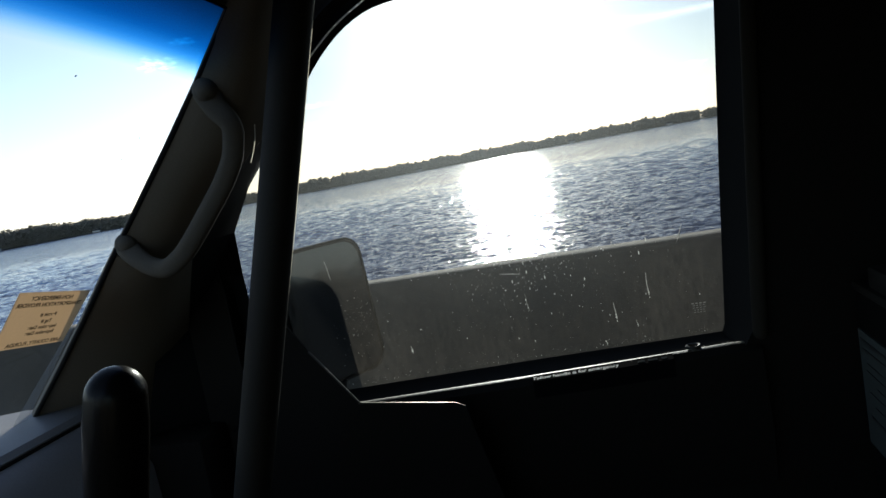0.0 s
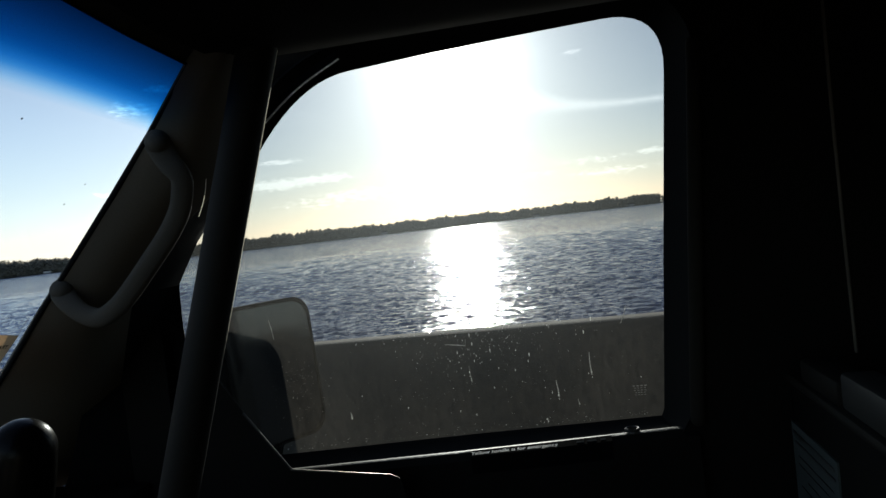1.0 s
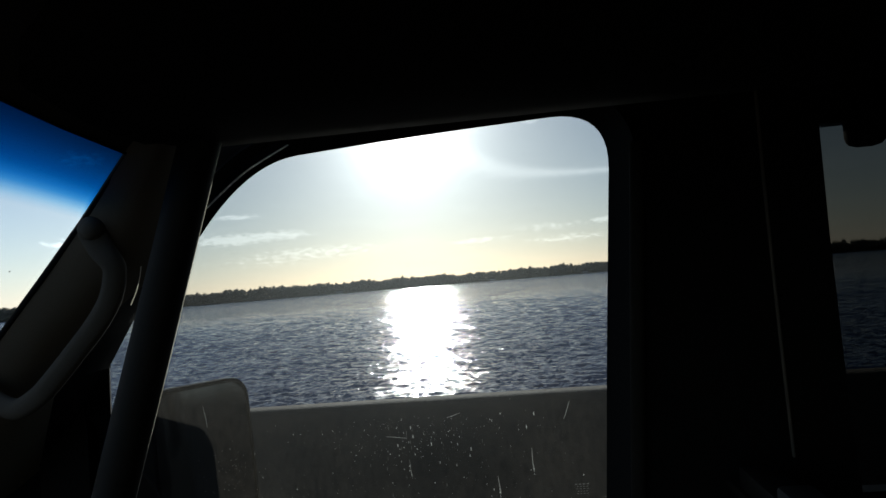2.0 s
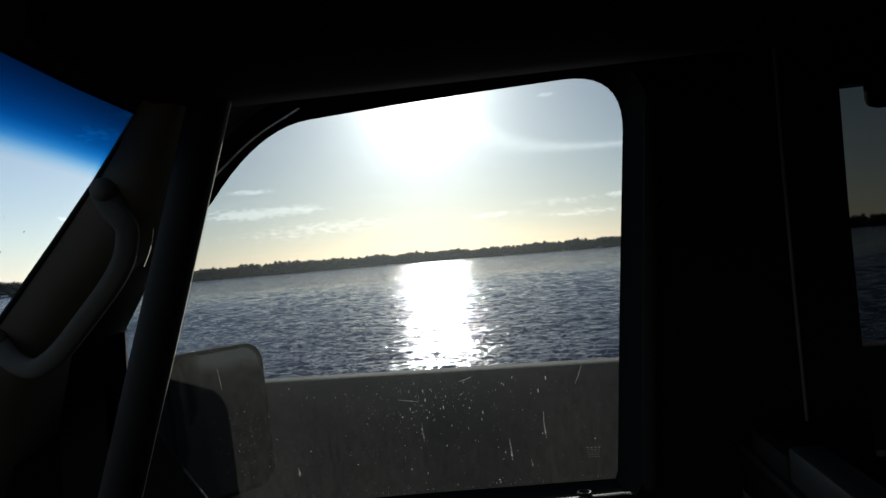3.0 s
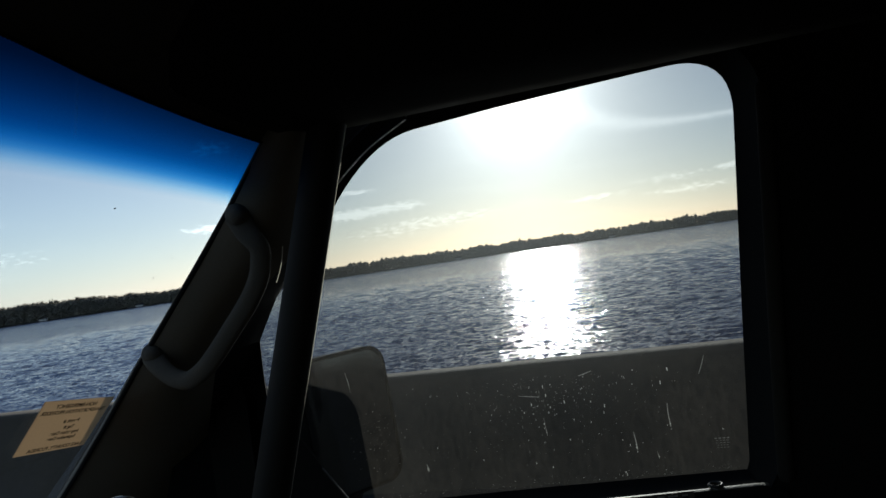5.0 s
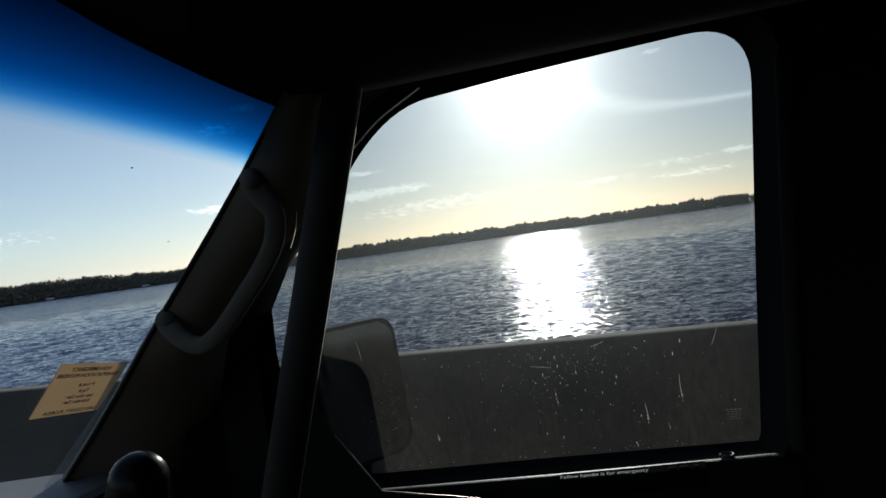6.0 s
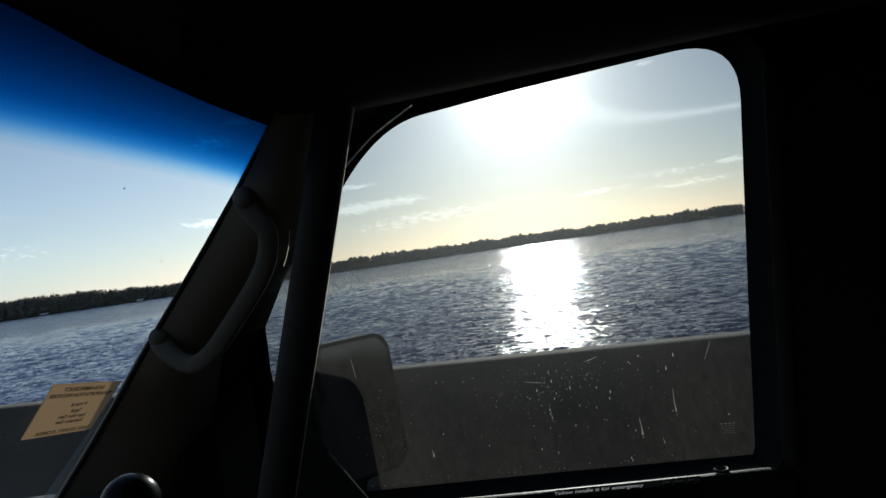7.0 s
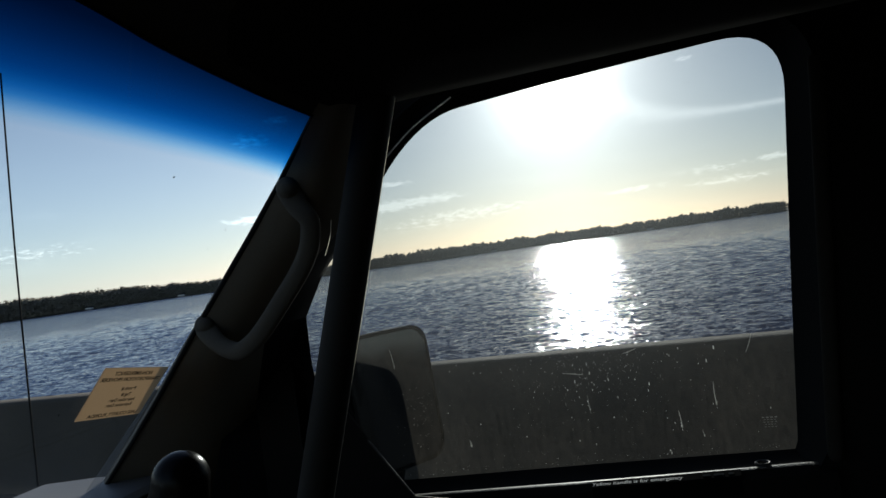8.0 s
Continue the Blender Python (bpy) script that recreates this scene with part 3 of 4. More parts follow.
def grow(loop, d):
    """The loop, pushed outwards by d."""
    out, n = [], len(loop)
    area = sum(loop[i][0] * loop[(i + 1) % n][1] - loop[(i + 1) % n][0] * loop[i][1] for i in range(n))
    s = 1 if area > 0 else -1
    for i in range(n):
        a, b, c = Vector(loop[i - 1]), Vector(loop[i]), Vector(loop[(i + 1) % n])
        t = ((b - a).normalized() + (c - b).normalized()).normalized()
        out.append((b.x + s * t.y * d, b.y - s * t.x * d))
    return out


def taper_to_eye(loop, y, glass_y=1.1):
    k = (y - VIEW_EYE.y) / (glass_y - VIEW_EYE.y)
    return [(VIEW_EYE.x + (x - VIEW_EYE.x) * k, VIEW_EYE.z + (z - VIEW_EYE.z) * k) for x, z in loop]


def sheet_bm(loop, y0, y1):
    return plate_bm(loop, [], y0, y1)


INNER = grow(taper_to_eye(WINDOW, 1.03), 0.042)
OUTER = grow(WINDOW, 0.016)
BODY = [(-0.64, FLOOR_Z), (-0.64, 1.55), (-0.62, 1.67), (-0.46, 1.85), (-0.37, 1.94), (-0.30, 1.99), (-0.2, 2.04), (3.0, 2.04), (3.0, FLOOR_Z)]

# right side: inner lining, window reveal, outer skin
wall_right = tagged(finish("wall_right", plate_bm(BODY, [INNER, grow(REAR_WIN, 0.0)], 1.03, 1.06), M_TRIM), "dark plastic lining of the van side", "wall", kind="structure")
part("outer_skin", plate_bm(BODY, [grow(WINDOW, 0.03), REAR_WIN], 1.12, 1.15), M_PAINT, wall_right)
window_1 = thing("window_1", (-0.1, 1.1, 1.336), "side door window with water-spotted glass and black frame", "window", kind="structure")
reveal = rings_bm([[(x, 1.03, z) for x, z in INNER], [(x, 1.028, z) for x, z in grow(INNER, -0.004)], [(x, 1.09, z) for x, z in grow(WINDOW, 0.006)],
                   [(x, 1.1, z) for x, z in WINDOW], [(x, 1.12, z) for x, z in OUTER]], cap=False)
part("window_frame", reveal, M_RUBBER, window_1)
part("edge_bead", tube_bm([(0.243, 1.029, 1.87), (0.240, 1.028, 1.83), (0.220, 1.028, 1.6), (0.205, 1.028, 1.42), (0.202, 1.028, 1.375)], 0.010, 12), M_BEAD, window_1, "dark grey rounded edge bead")
pane = part("pane", sheet_bm(grow(WINDOW, 0.003), 1.1, 1.104), M_GLASS, window_1, smooth=False)

window_2 = thing("window_2", (0.9, 1.06, 1.37), "dark tinted rear side window with a black latch", "window", kind="structure")
part("pane", sheet_bm(grow(REAR_WIN, 0.006), 1.062, 1.067), M_DARKGLASS, window_2, smooth=False)
part("latch", box_bm((0.514, 1.02, 1.842), (0.562, 1.058, 1.93), 0.014, 3), M_RUBBER, window_2)

# grey strip drawn in for the faint glint on the panel joint
part("panel_glint", tube_bm([(0.402, 1.028, 1.93), (0.401, 1.028, 1.8), (0.402, 1.028, 1.6), (0.404, 1.028, 1.45)], 0.0022, 8), M_PILLAR, wall_right, "thin grey strip for the glint on a panel joint")

# left side, behind the camera's view; tan lining bounces sunlight into the cab
wall_left = tagged(finish("wall_left", plate_bm(BODY, [grow(WINDOW, 0.02)], -0.90, -0.83), M_BOUNCE), "unseen grey-tan driver's side lining, coloured to bounce light", "wall", kind="structure")
# unseen window added to let fill light into the cab
window_3 = thing("window_3", (-0.1, -0.87, 1.336), "unseen driver's door window with a black frame, added for fill light", "window", kind="structure")
part("window_frame", rings_bm([[(x, y, z) for x, z in grow(WINDOW, g)] for y, g in ((-0.826, 0.034), (-0.826, 0.0), (-0.872, -0.006), (-0.872, 0.019))], cap=False), M_RUBBER, window_3)
part("pane", sheet_bm(grow(WINDOW, 0.004), -0.868, -0.864), M_SIDE, window_3, smooth=False)
tagged(finish("wall_rear", box_bm((2.95, -0.9, FLOOR_Z), (3.0, 1.15, 2.04)), M_TRIM, smooth=False), "dark rear wall of the van", "wall", kind="structure")
tagged(finish("floor", box_bm((-1.05, -0.9, FLOOR_Z - 0.05), (3.0, 1.15, FLOOR_Z)), M_RUBBER, smooth=False), "black rubber van floor", "floor", kind="structure")
tagged(finish("ceiling", box_bm((-0.2, -0.9, ROOF_Z), (3.0, 1.15, ROOF_Z + 0.05)), M_LINER, smooth=False), "dark cloth headliner", "ceiling", kind="structure")

# windscreen: one sloping sheet between the pillars
EDGE = [(-1.0, 0.945, 1.284), (-0.93, 0.928, 1.343), (-0.847, 0.907, 1.414), (-0.763, 0.885, 1.485), (-0.686, 0.862, 1.55), (-0.604, 0.834, 1.62), (-0.523, 0.81, 1.689), (-0.45, 0.788, 1.751), (-0.384, 0.766, 1.807), (-0.312, 0.736, 1.868)]
TOP = [(-0.308, 0.634, 1.872), (-0.302, 0.546, 1.877), (-0.296, 0.475, 1.882), (-0.287, 0.40, 1.889), (-0.275, 0.25, 1.90), (-0.27, 0.1, 1.904)]


def flip(pts):
    return [(x, 2 * MID_Y - y, z) for x, y, z in reversed(pts)]


def build_windscreen():
    t = thing("windscreen", (-1.0, MID_Y, 1.284), "sloping windscreen with a blue shade band", "windscreen", kind="structure")
    loop = EDGE + TOP + flip(TOP[:-1]) + flip(EDGE)
    nrm = Vector((-0.85, 0, 1)).normalized()
    bm = rings_bm([loop, [Vector(p) + nrm * 0.005 for p in loop]])
    part("glass", bm, M_SHIELD, t, smooth=False)
    part("seal", tube_bm([Vector(p) - nrm * 0.001 + Vector((0.003, 0.002, 0)) for p in EDGE], 0.003, 8), M_RUBBER, t)
    part("seal", tube_bm([Vector(p) - nrm * 0.001 for p in flip(EDGE)], 0.003, 8), M_RUBBER, t)
    film = bmesh.new()
    rows = []
    for (x, y, z), w in zip(EDGE[1:6], (0.022, 0.03, 0.02, 0.008, 0.003)):
        a, b = Vector((x, y - 0.012, z)) - nrm * 0.0012, Vector((x + 0.006, y - 0.012 - w, z + 0.005)) - nrm * 0.0012
        rows.append((film.verts.new(a), film.verts.new(b)))
    for p, q in zip(rows, rows[1:]):
        film.faces.new((p[0], q[0], q[1], p[1]))
    part("edge_film", film, M_FILM, t, "pale see-through film along the edge")
    # black dotted edge along the top
    part("seal", tube_bm([Vector(p) - nrm * 0.002 for p in [EDGE[-1]] + TOP + flip(TOP[:-1]) + [flip(EDGE)[0]]], 0.0015, 8), M_RUBBER, t)

    dots = bmesh.new()
    rng = random.Random(5)

    def disc(p, r):
        u, v = Vector((0, 1, 0)), Vector((0.762, 0, 0.648))
        ring = [dots.verts.new(p + u * r * math.cos(a) + v * r * math.sin(a)) for a in [k * math.pi / 4 for k in range(8)]]
        dots.faces.new(ring)

    line = smooth_path([EDGE[-1]] + TOP, 34)
    for i, p in enumerate(line):
        disc(p - nrm * 0.0012 - Vector((0.762, 0, 0.648)) * 0.0016, 0.0008)
    for i in range(14):
        t0 = rng.random()
        p = Vector((-0.38 - 0.3 * t0, 0, 1.87 + 0.85 * (-0.38 - 0.3 * t0 + 0.31)))
        p.y = rng.uniform(0.45, 0.75)
        disc(p - nrm * 0.0012, rng.uniform(0.0006, 0.0012))
    part("frit_dots", dots, M_RUBBER, t, "black dotted edge and specks")["kind"] = "stuff"


build_windscreen()


def build_header():
    arc = [(-0.255, 1.06, 1.985), (-0.275, 0.95, 1.945), (-0.295, 0.84, 1.905), (-0.312, 0.736, 1.868)] + TOP
    arc = arc + flip(arc[:-1])
    rings = []
    for dx, dz in ((0.0, 0.0), (0.05, 0.03), (0.14, 0.09), (0.26, 0.16), (0.26, 0.2), (0.02, 0.16), (-0.03, 0.03)):
        rings.append([(x + dx, y, min(z + dz, 2.08) if dz > 0.1 else z + dz) for x, y, z in arc])
    bm = bmesh.new()
    vs = [[bm.verts.new(p) for p in r] for r in rings]
    for a, b in zip(vs, vs[1:] + vs[:1]):
        for i in range(len(a) - 1):
            bm.faces.new((a[i], a[i + 1], b[i + 1], b[i]))
    bm.faces.new([r[0] for r in vs])
    bm.faces.new([r[-1] for r in vs])
    tagged(finish("header_trim", bm, M_LINER), "dark cloth header over the windscreen", "trim", kind="structure")


build_header()


def build_overhead_shelf():
    # padded shelf over the door, which the grab pole runs into
    prof = [(0.50, 1.935), (0.515, 1.905), (0.56, 1.882), (0.64, 1.872), (0.74, 1.871), (0.80, 1.877), (0.86, 1.897), (0.94, 1.928), (1.025, 1.962), (1.028, 2.028), (0.50, 2.028)]
    rings = []
    for x, k in ((-0.30, 0.0), (-0.285, 1.0), (-0.2, 1.0), (0.1, 1.0), (0.5, 1.0), (0.55, 0.85), (0.565, 0.5)):
        rings.append([(x, y, 2.028 - (2.028 - z) * (0.85 + 0.15 * k)) for y, z in prof])
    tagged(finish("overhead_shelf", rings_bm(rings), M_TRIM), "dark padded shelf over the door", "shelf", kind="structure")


build_overhead_shelf()


def build_pillar(mirror):
    # front edge of the door opening, by height
    door = [(1.284, -0.60), (1.36, -0.566), (1.524, -0.565), (1.592, -0.571), (1.643, -0.561), (1.674, -0.536), (1.714, -0.5), (1.765, -0.45), (1.814, -0.402), (1.879, -0.34), (1.95, -0.27)]
    covers, seals = [], []
    for k, e in enumerate(EDGE + [(-0.24, 0.70, 1.93)]):
        e = Vector(e)
        z = e.z
        for (z0, x0), (z1, x1) in zip(door, door[1:]):
            if z0 <= z <= z1:
                dx = x0 + (x1 - x0) * (z - z0) / (z1 - z0)
        s = (1.04 - VIEW_EYE.y) / (1.1 - VIEW_EYE.y)
        d = Vector((VIEW_EYE.x + (dx - VIEW_EYE.x) * s, 1.04, VIEW_EYE.z + (z - VIEW_EYE.z) * s))
        if z > 1.70:
            pole = Vector((-0.196 - (2.03 - z) * 0.3285 - VIEW_EYE.x, 0.75 - VIEW_EYE.y)) * ((0.93 - VIEW_EYE.y) / 0.70)
            d = d.lerp(Vector((VIEW_EYE.x + pole.x, 0.93, z)), min(1.0, (z - 1.70) / 0.04))
        eye = VIEW_EYE.copy()
        eye.z = z
        de, dd = (e - eye).normalized(), (d - eye).normalized()
        ra, rd = (e - eye).length, (d - eye).length

        def at(f, dist):
            return eye + de.lerp(dd, f).normalized() * dist

        # above the handle the cover reaches across to the grab pole
        w = 1 + 0.42 * min(1.0, max(0.0, (z - 1.67) / 0.06))
        m3, m4 = at(0.66 * w, ra + 0.035), at(max(0.82, 0.66 * w + 0.03), ra + 0.07)
        back = at(0.5, rd + 0.06)
        cover = [e] + [at(f * w, ra + g) for f, g in ((0.07, -0.006), (0.14, -0.012), (0.24, -0.018), (0.34, -0.021), (0.43, -0.018), (0.51, -0.008), (0.58, 0.01))] + [m3, at(0.6 * w, ra + 0.06), e + de * 0.03]
        seal = [m3 + dd * 0.002, m4, d, d + dd * 0.09, back, at(0.62 * w, ra + 0.075)]
        for group, ring in ((covers, cover), (seals, seal)):
            group.append([Vector((p.x, 2 * MID_Y - p.y, p.z)) for p in ring] if mirror else ring)
    pillar = tagged(finish("pillar_trim", rings_bm(covers), M_PILLAR), "grey moulded plastic windscreen pillar cover", "trim", kind="structure")
    # door seal side in black; the pillar's shade is in its colour
    part("door_seal", rings_bm(seals), M_RUBBER, pillar, "black door seal side, darkened for shade")


build_pillar(False)
build_pillar(True)
# pale strip standing in for the highlight on the pillar gasket
strip = bmesh.new()
rim = [(strip.verts.new(p), strip.verts.new(p + Vector((0.0008, 0.0004, 0.0)))) for p in smooth_path([(-0.349, 0.82, 1.7555), (-0.352, 0.82, 1.741), (-0.357, 0.82, 1.727), (-0.364, 0.82, 1.713)], 5)]
for p, q in zip(rim, rim[1:]):
    strip.faces.new((p[0], q[0], q[1], p[1]))
tagged(finish("gasket_glint", strip, M_CLEAR), "thin pale strip drawn as the gasket's highlight on the pillar", "trim", kind="structure")


def build_dash():
    prof = [(-1.02, 1.40), (-0.9, 1.409), (-0.80, 1.408), (-0.772, 1.404), (-0.764, 1.396), (-0.766, 1.390), (-0.754, 1.384), (-0.72, 1.36), (-0.695, 1.30), (-0.69, 1.15), (-0.74, 0.95), (-0.9, FLOOR_Z), (-1.02, FLOOR_Z)]
    bm = rings_bm([[(x, y, z) for x, z in prof] for y in (-0.88, 0.945)])
    tagged(finish("dashboard", bm, M_DASH), "grey vinyl dashboard with a rounded top and seam", "dashboard", kind="structure")
    # added black block that fills the dark gap beside the dashboard end
    tagged(finish("dash_end_block", box_bm((-1.02, 0.948, FLOOR_Z), (-0.61, 1.028, 1.33), 0.006, 2), M_TRIM), "black block added to fill the dark dashboard end", "trim", kind="structure")
    part_seam = finish("dash_seam", tube_bm([(-0.7665, -0.85, 1.391), (-0.7665, 0.944, 1.391)], 0.0035, 8), M_RUBBER)
    tagged(part_seam, "black seam line along the dashboard top", "trim", kind="structure")
    # engine bay front that closes the cab
    tagged(finish("bulkhead", box_bm((-1.06, -0.9, FLOOR_Z), (-1.022, 1.14, 1.30)), M_TRIM, smooth=False), "dark bulkhead below the windscreen", "wall", kind="structure")
    bm = box_bm((-1.75, -0.85, 0.5), (-1.065, 1.42, 1.08), 0.08, 4)
    tagged(finish("bonnet", bm, M_PAINT), "short dark painted van bonnet and wings", "bonnet", kind="structure")


build_dash()

# door lining below the window: flat ledge with a raised worn lip
def build_sill():
    t = thing("door_sill", (-0.12, 1.03, 1.28), "dark door ledge with a worn lip, paler for sheen", "door trim", kind="structure")
    line = [(-0.60, 1.320), (-0.379, 1.333), (-0.12, 1.345), (0.087, 1.3565), (0.165, 1.3615), (0.20, 1.362)]
    ledge, lip = [], []
    for x, z in line:
        ledge.append([(x, 1.095, z - 0.012), (x, 1.05, z - 0.014), (x, 1.036, z - 0.0125), (x, 1.0338, z - 0.0016), (x, 1.0186, z - 0.0075), (x, 1.0172, z - 0.0125), (x, 1.016, z - 0.03), (x, 1.012, z - 0.12), (x, 1.03, z - 0.2), (x, 1.095, z - 0.2)])
        lip.append([(x, 1.05, z - 0.012), (x, 1.048, z - 0.004), (x, 1.043, z - 0.0005), (x, 1.037, z), (x, 1.0335, z - 0.001), (x, 1.036, z - 0.012)])
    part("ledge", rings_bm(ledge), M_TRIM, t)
    # lip coloured paler than the ledge to carry its sunlit sheen
    part("lip", rings_bm(lip), M_SATIN, t, "worn satin lip, paler to carry the sunlit sheen")
    lab = []
    for x, z in ((-0.108, 1.3455), (0.0, 1.351), (0.087, 1.3565)):
        lab.append([(x, 1.0355, z + 0.0008), (x, 1.031, z + 0.0002), (x, 1.0178, z - 0.0018), (x, 1.0158, z - 0.0085), (x, 1.0152, z - 0.026), (x, 1.0162, z - 0.026), (x, 1.0168, z - 0.0125), (x, 1.0186, z - 0.0069), (x, 1.031, z - 0.0016), (x, 1.0345, z - 0.0002)])
    part("warning_label", rings_bm(lab), M_LABEL, t, "matt black label with white lettering")
    m = Matrix.Translation((-0.048, 1.0255, 1.3484)) @ Matrix.Rotation(radians(-3.1), 4, "Y") @ Matrix.Rotation(radians(8.6), 4, "X") @ Matrix.Diagonal((0.75, 1, 1, 1))
    part("lettering", text_bm("Yellow handle is for emergency", 0.0128, m), M_WHITEINK, t)
    for k, w in enumerate((0.012, 0.016, 0.009)):
        x = 0.044 + k * 0.0155
        z = 1.3455 + (x + 0.108) * 0.0564
        bm = box_bm((-w * 0.4, -0.0022, -0.0004), (w * 0.4, 0.0022, 0.0004))
        bmesh.ops.transform(bm, matrix=Matrix.Translation((x, 1.0258, z - 0.0006)) @ Matrix.Rotation(radians(-3.1), 4, "Y") @ Matrix.Rotation(radians(8.6), 4, "X"), verts=bm.verts)
        part("print_bar", bm, M_FAINT, t, smooth=False)


build_sill()


def build_grommet():
    t = thing("lock_button_ring", (0.116, 1.045, 1.355), "small black ring round a lock hole", "lock ring")
    bm = bmesh.new()
    rings = []
    for k in range(20):
        a = 2 * math.pi * k / 20
        c = Vector((math.cos(a), math.sin(a), 0))
        rings.append([Vector((0.116, 1.044, 1.361)) + c * (0.0085 + 0.0018 * math.cos(b)) + Vector((0, 0, 0.0025 * math.sin(b))) for b in (0.3, 1.3, 2.3, 3.4, 4.4, 5.4)])
    merge(bm, rings_bm(rings + [rings[0]], cap=False))
    part("ring", bm, M_DARKGREY, t)


build_grommet()


def build_grab_handle():
    t = thing("grab_handle", (-0.45, 0.82, 1.60), "grey plastic grab handle on the windscreen pillar", "grab handle")
    path = smooth_path(HANDLE, 5)
    n = len(path)
    rings = []
    for i, p in enumerate(path):
        d = (path[min(i + 1, n - 1)] - path[max(i - 1, 0)]).normalized()
        away = (p - VIEW_EYE).normalized()
        away = (away - d * away.dot(d)).normalized()
        side = d.cross(away)
        u = min(i, n - 1 - i) / (n - 1)
        w, h = 0.0118 + 0.0035 * max(0.0, 1 - u * 7), 0.0105
        c = p + away * 0.008 * max(0.0, 1 - u * 8)
        rings.append([c + side * w * math.copysign(abs(math.cos(a)) ** 0.8, math.cos(a)) + away * h * math.copysign(abs(math.sin(a)) ** 0.8, math.sin(a)) for a in [2 * math.pi * k / 16 for k in range(16)]])
    part("grip", rings_bm(rings), M_HANDLE, t)
    for p in (HANDLE[0], HANDLE[-1]):
        p = Vector(p)
        d = (p - VIEW_EYE).normalized()
        part("mount", tube_bm([p + d * 0.004, p + d * 0.04], [0.0145, 0.0135], 16), M_HANDLE, t)
        part("screw_cap", tube_bm([p + d * 0.001, p - d * 0.0015], [0.0125, 0.0115], 16), M_HANDLE, t)


HANDLE = [(-0.37, 0.765, 1.796), (-0.364, 0.77, 1.775), (-0.354, 0.775, 1.756), (-0.358, 0.78, 1.738), (-0.368, 0.785, 1.718), (-0.388, 0.79, 1.694), (-0.416, 0.795, 1.667),
          (-0.45, 0.80, 1.635), (-0.473, 0.805, 1.618), (-0.5, 0.81, 1.607), (-0.527, 0.815, 1.614), (-0.548, 0.82, 1.63), (-0.558, 0.825, 1.644)]
build_grab_handle()


def build_stanchion():
    t = thing("stanchion", (-0.7055, 0.75, FLOOR_Z), "slanting black padded grab pole beside the door", "grab pole")
    top, low = Vector((-0.2390, 0.75, 1.870)), Vector((-0.7055, 0.75, FLOOR_Z))
    a, b = top.lerp(low, -0.012), top.lerp(low, 0.9)
    path = [a.lerp(b, i / 14) for i in range(15)]
    part("sleeve", tube_bm(path, [0.0205 + 0.0022 * i / 14 for i in range(15)], 24), M_VINYL, t, "black vinyl sleeve")
    part("tube", tube_bm([top, low], 0.016, 18, False), M_METAL, t)
    part("flange", tube_bm([low + Vector((0, 0, 0.001)), low + Vector((0, 0, 0.014))], 0.045, 20, False), M_METAL, t)
    # pale ribbon at the sleeve's outline, window side, standing in for rim light
    out = Vector((0.885, 0.46, 0.0))
    rim_glint = bmesh.new()
    edge = [a.lerp(b, 0.012 + 0.30 * i / 10) for i in range(11)]
    rim = [(rim_glint.verts.new(p + out * (0.0203 + 0.0007 * i / 10)), rim_glint.verts.new(p + out * (0.0219 + (0.0007 - 0.0012 * max(0.0, i - 6) / 4) * i / 10))) for i, p in enumerate(edge)]
    for p, q in zip(rim, rim[1:]):
        rim_glint.faces.new((p[0], q[0], q[1], p[1]))
    part("rim_glint", rim_glint, M_CLEAR, t, "pale ribbon drawn as the sleeve's rim light")


build_stanchion()


def build_corner_trim():
    t = thing("corner_glint", (-0.29, 1.04, 1.85), "thin bright ribbon set to glint at the window corner", "moulding", kind="structure")
    pts = smooth_path([(-0.40, 1.022, 1.805), (-0.352, 1.022, 1.846), (-0.299, 1.022, 1.886), (-0.233, 1.022, 1.919)], 6)
    # flat ribbon, turned down so that it throws the water's glint towards the camera
    n = Vector((0.46, 0.07, -0.88)).normalized()
    ribbon = []
    for a, b, p in zip([pts[0]] + pts[:-1], pts[1:] + [pts[-1]], pts):
        side = (Vector(b) - Vector(a)).cross(n).normalized() * 0.0035
        p = Vector(p)
        ribbon.append([p + side, p - side, p - side - n * 0.0008, p + side - n * 0.0008])
    part("strip", rings_bm(ribbon), M_EDGE, t, smooth=False)
    part("backing", rings_bm([[p + Vector((0, 0.001, 0.001)), p + Vector((0, 0.001, 0.014)), p + Vector((0, 0.01, 0.014)), p + Vector((0, 0.01, 0.001))] for p in pts]), M_RUBBER, t)


build_corner_trim()


def build_door_lever():
    t = thing("door_lever", (-0.62, 0.5, FLOOR_Z), "black door control lever with a fat rounded grip", "lever")
    a, b = Vector((-0.350, 0.5, 1.543)), Vector((-0.394, 0.5, 1.38))
    pts = [a.lerp(b, i / 8) for i in range(9)]
    part("grip", tube_bm([a + (a - b).normalized() * 0.0] + pts[1:], [0.0232, 0.0245, 0.0245, 0.0242, 0.024, 0.0238, 0.0235, 0.023, 0.0215], 24), M_KNOB, t)
    part("shaft", tube_bm([b, Vector((-0.60, 0.5, FLOOR_Z + 0.05))], 0.011, 12), M_METAL, t)
    part("base", box_bm((-0.68, 0.44, FLOOR_Z), (-0.53, 0.56, FLOOR_Z + 0.08), 0.012, 2), M_TRIM, t)


build_door_lever()


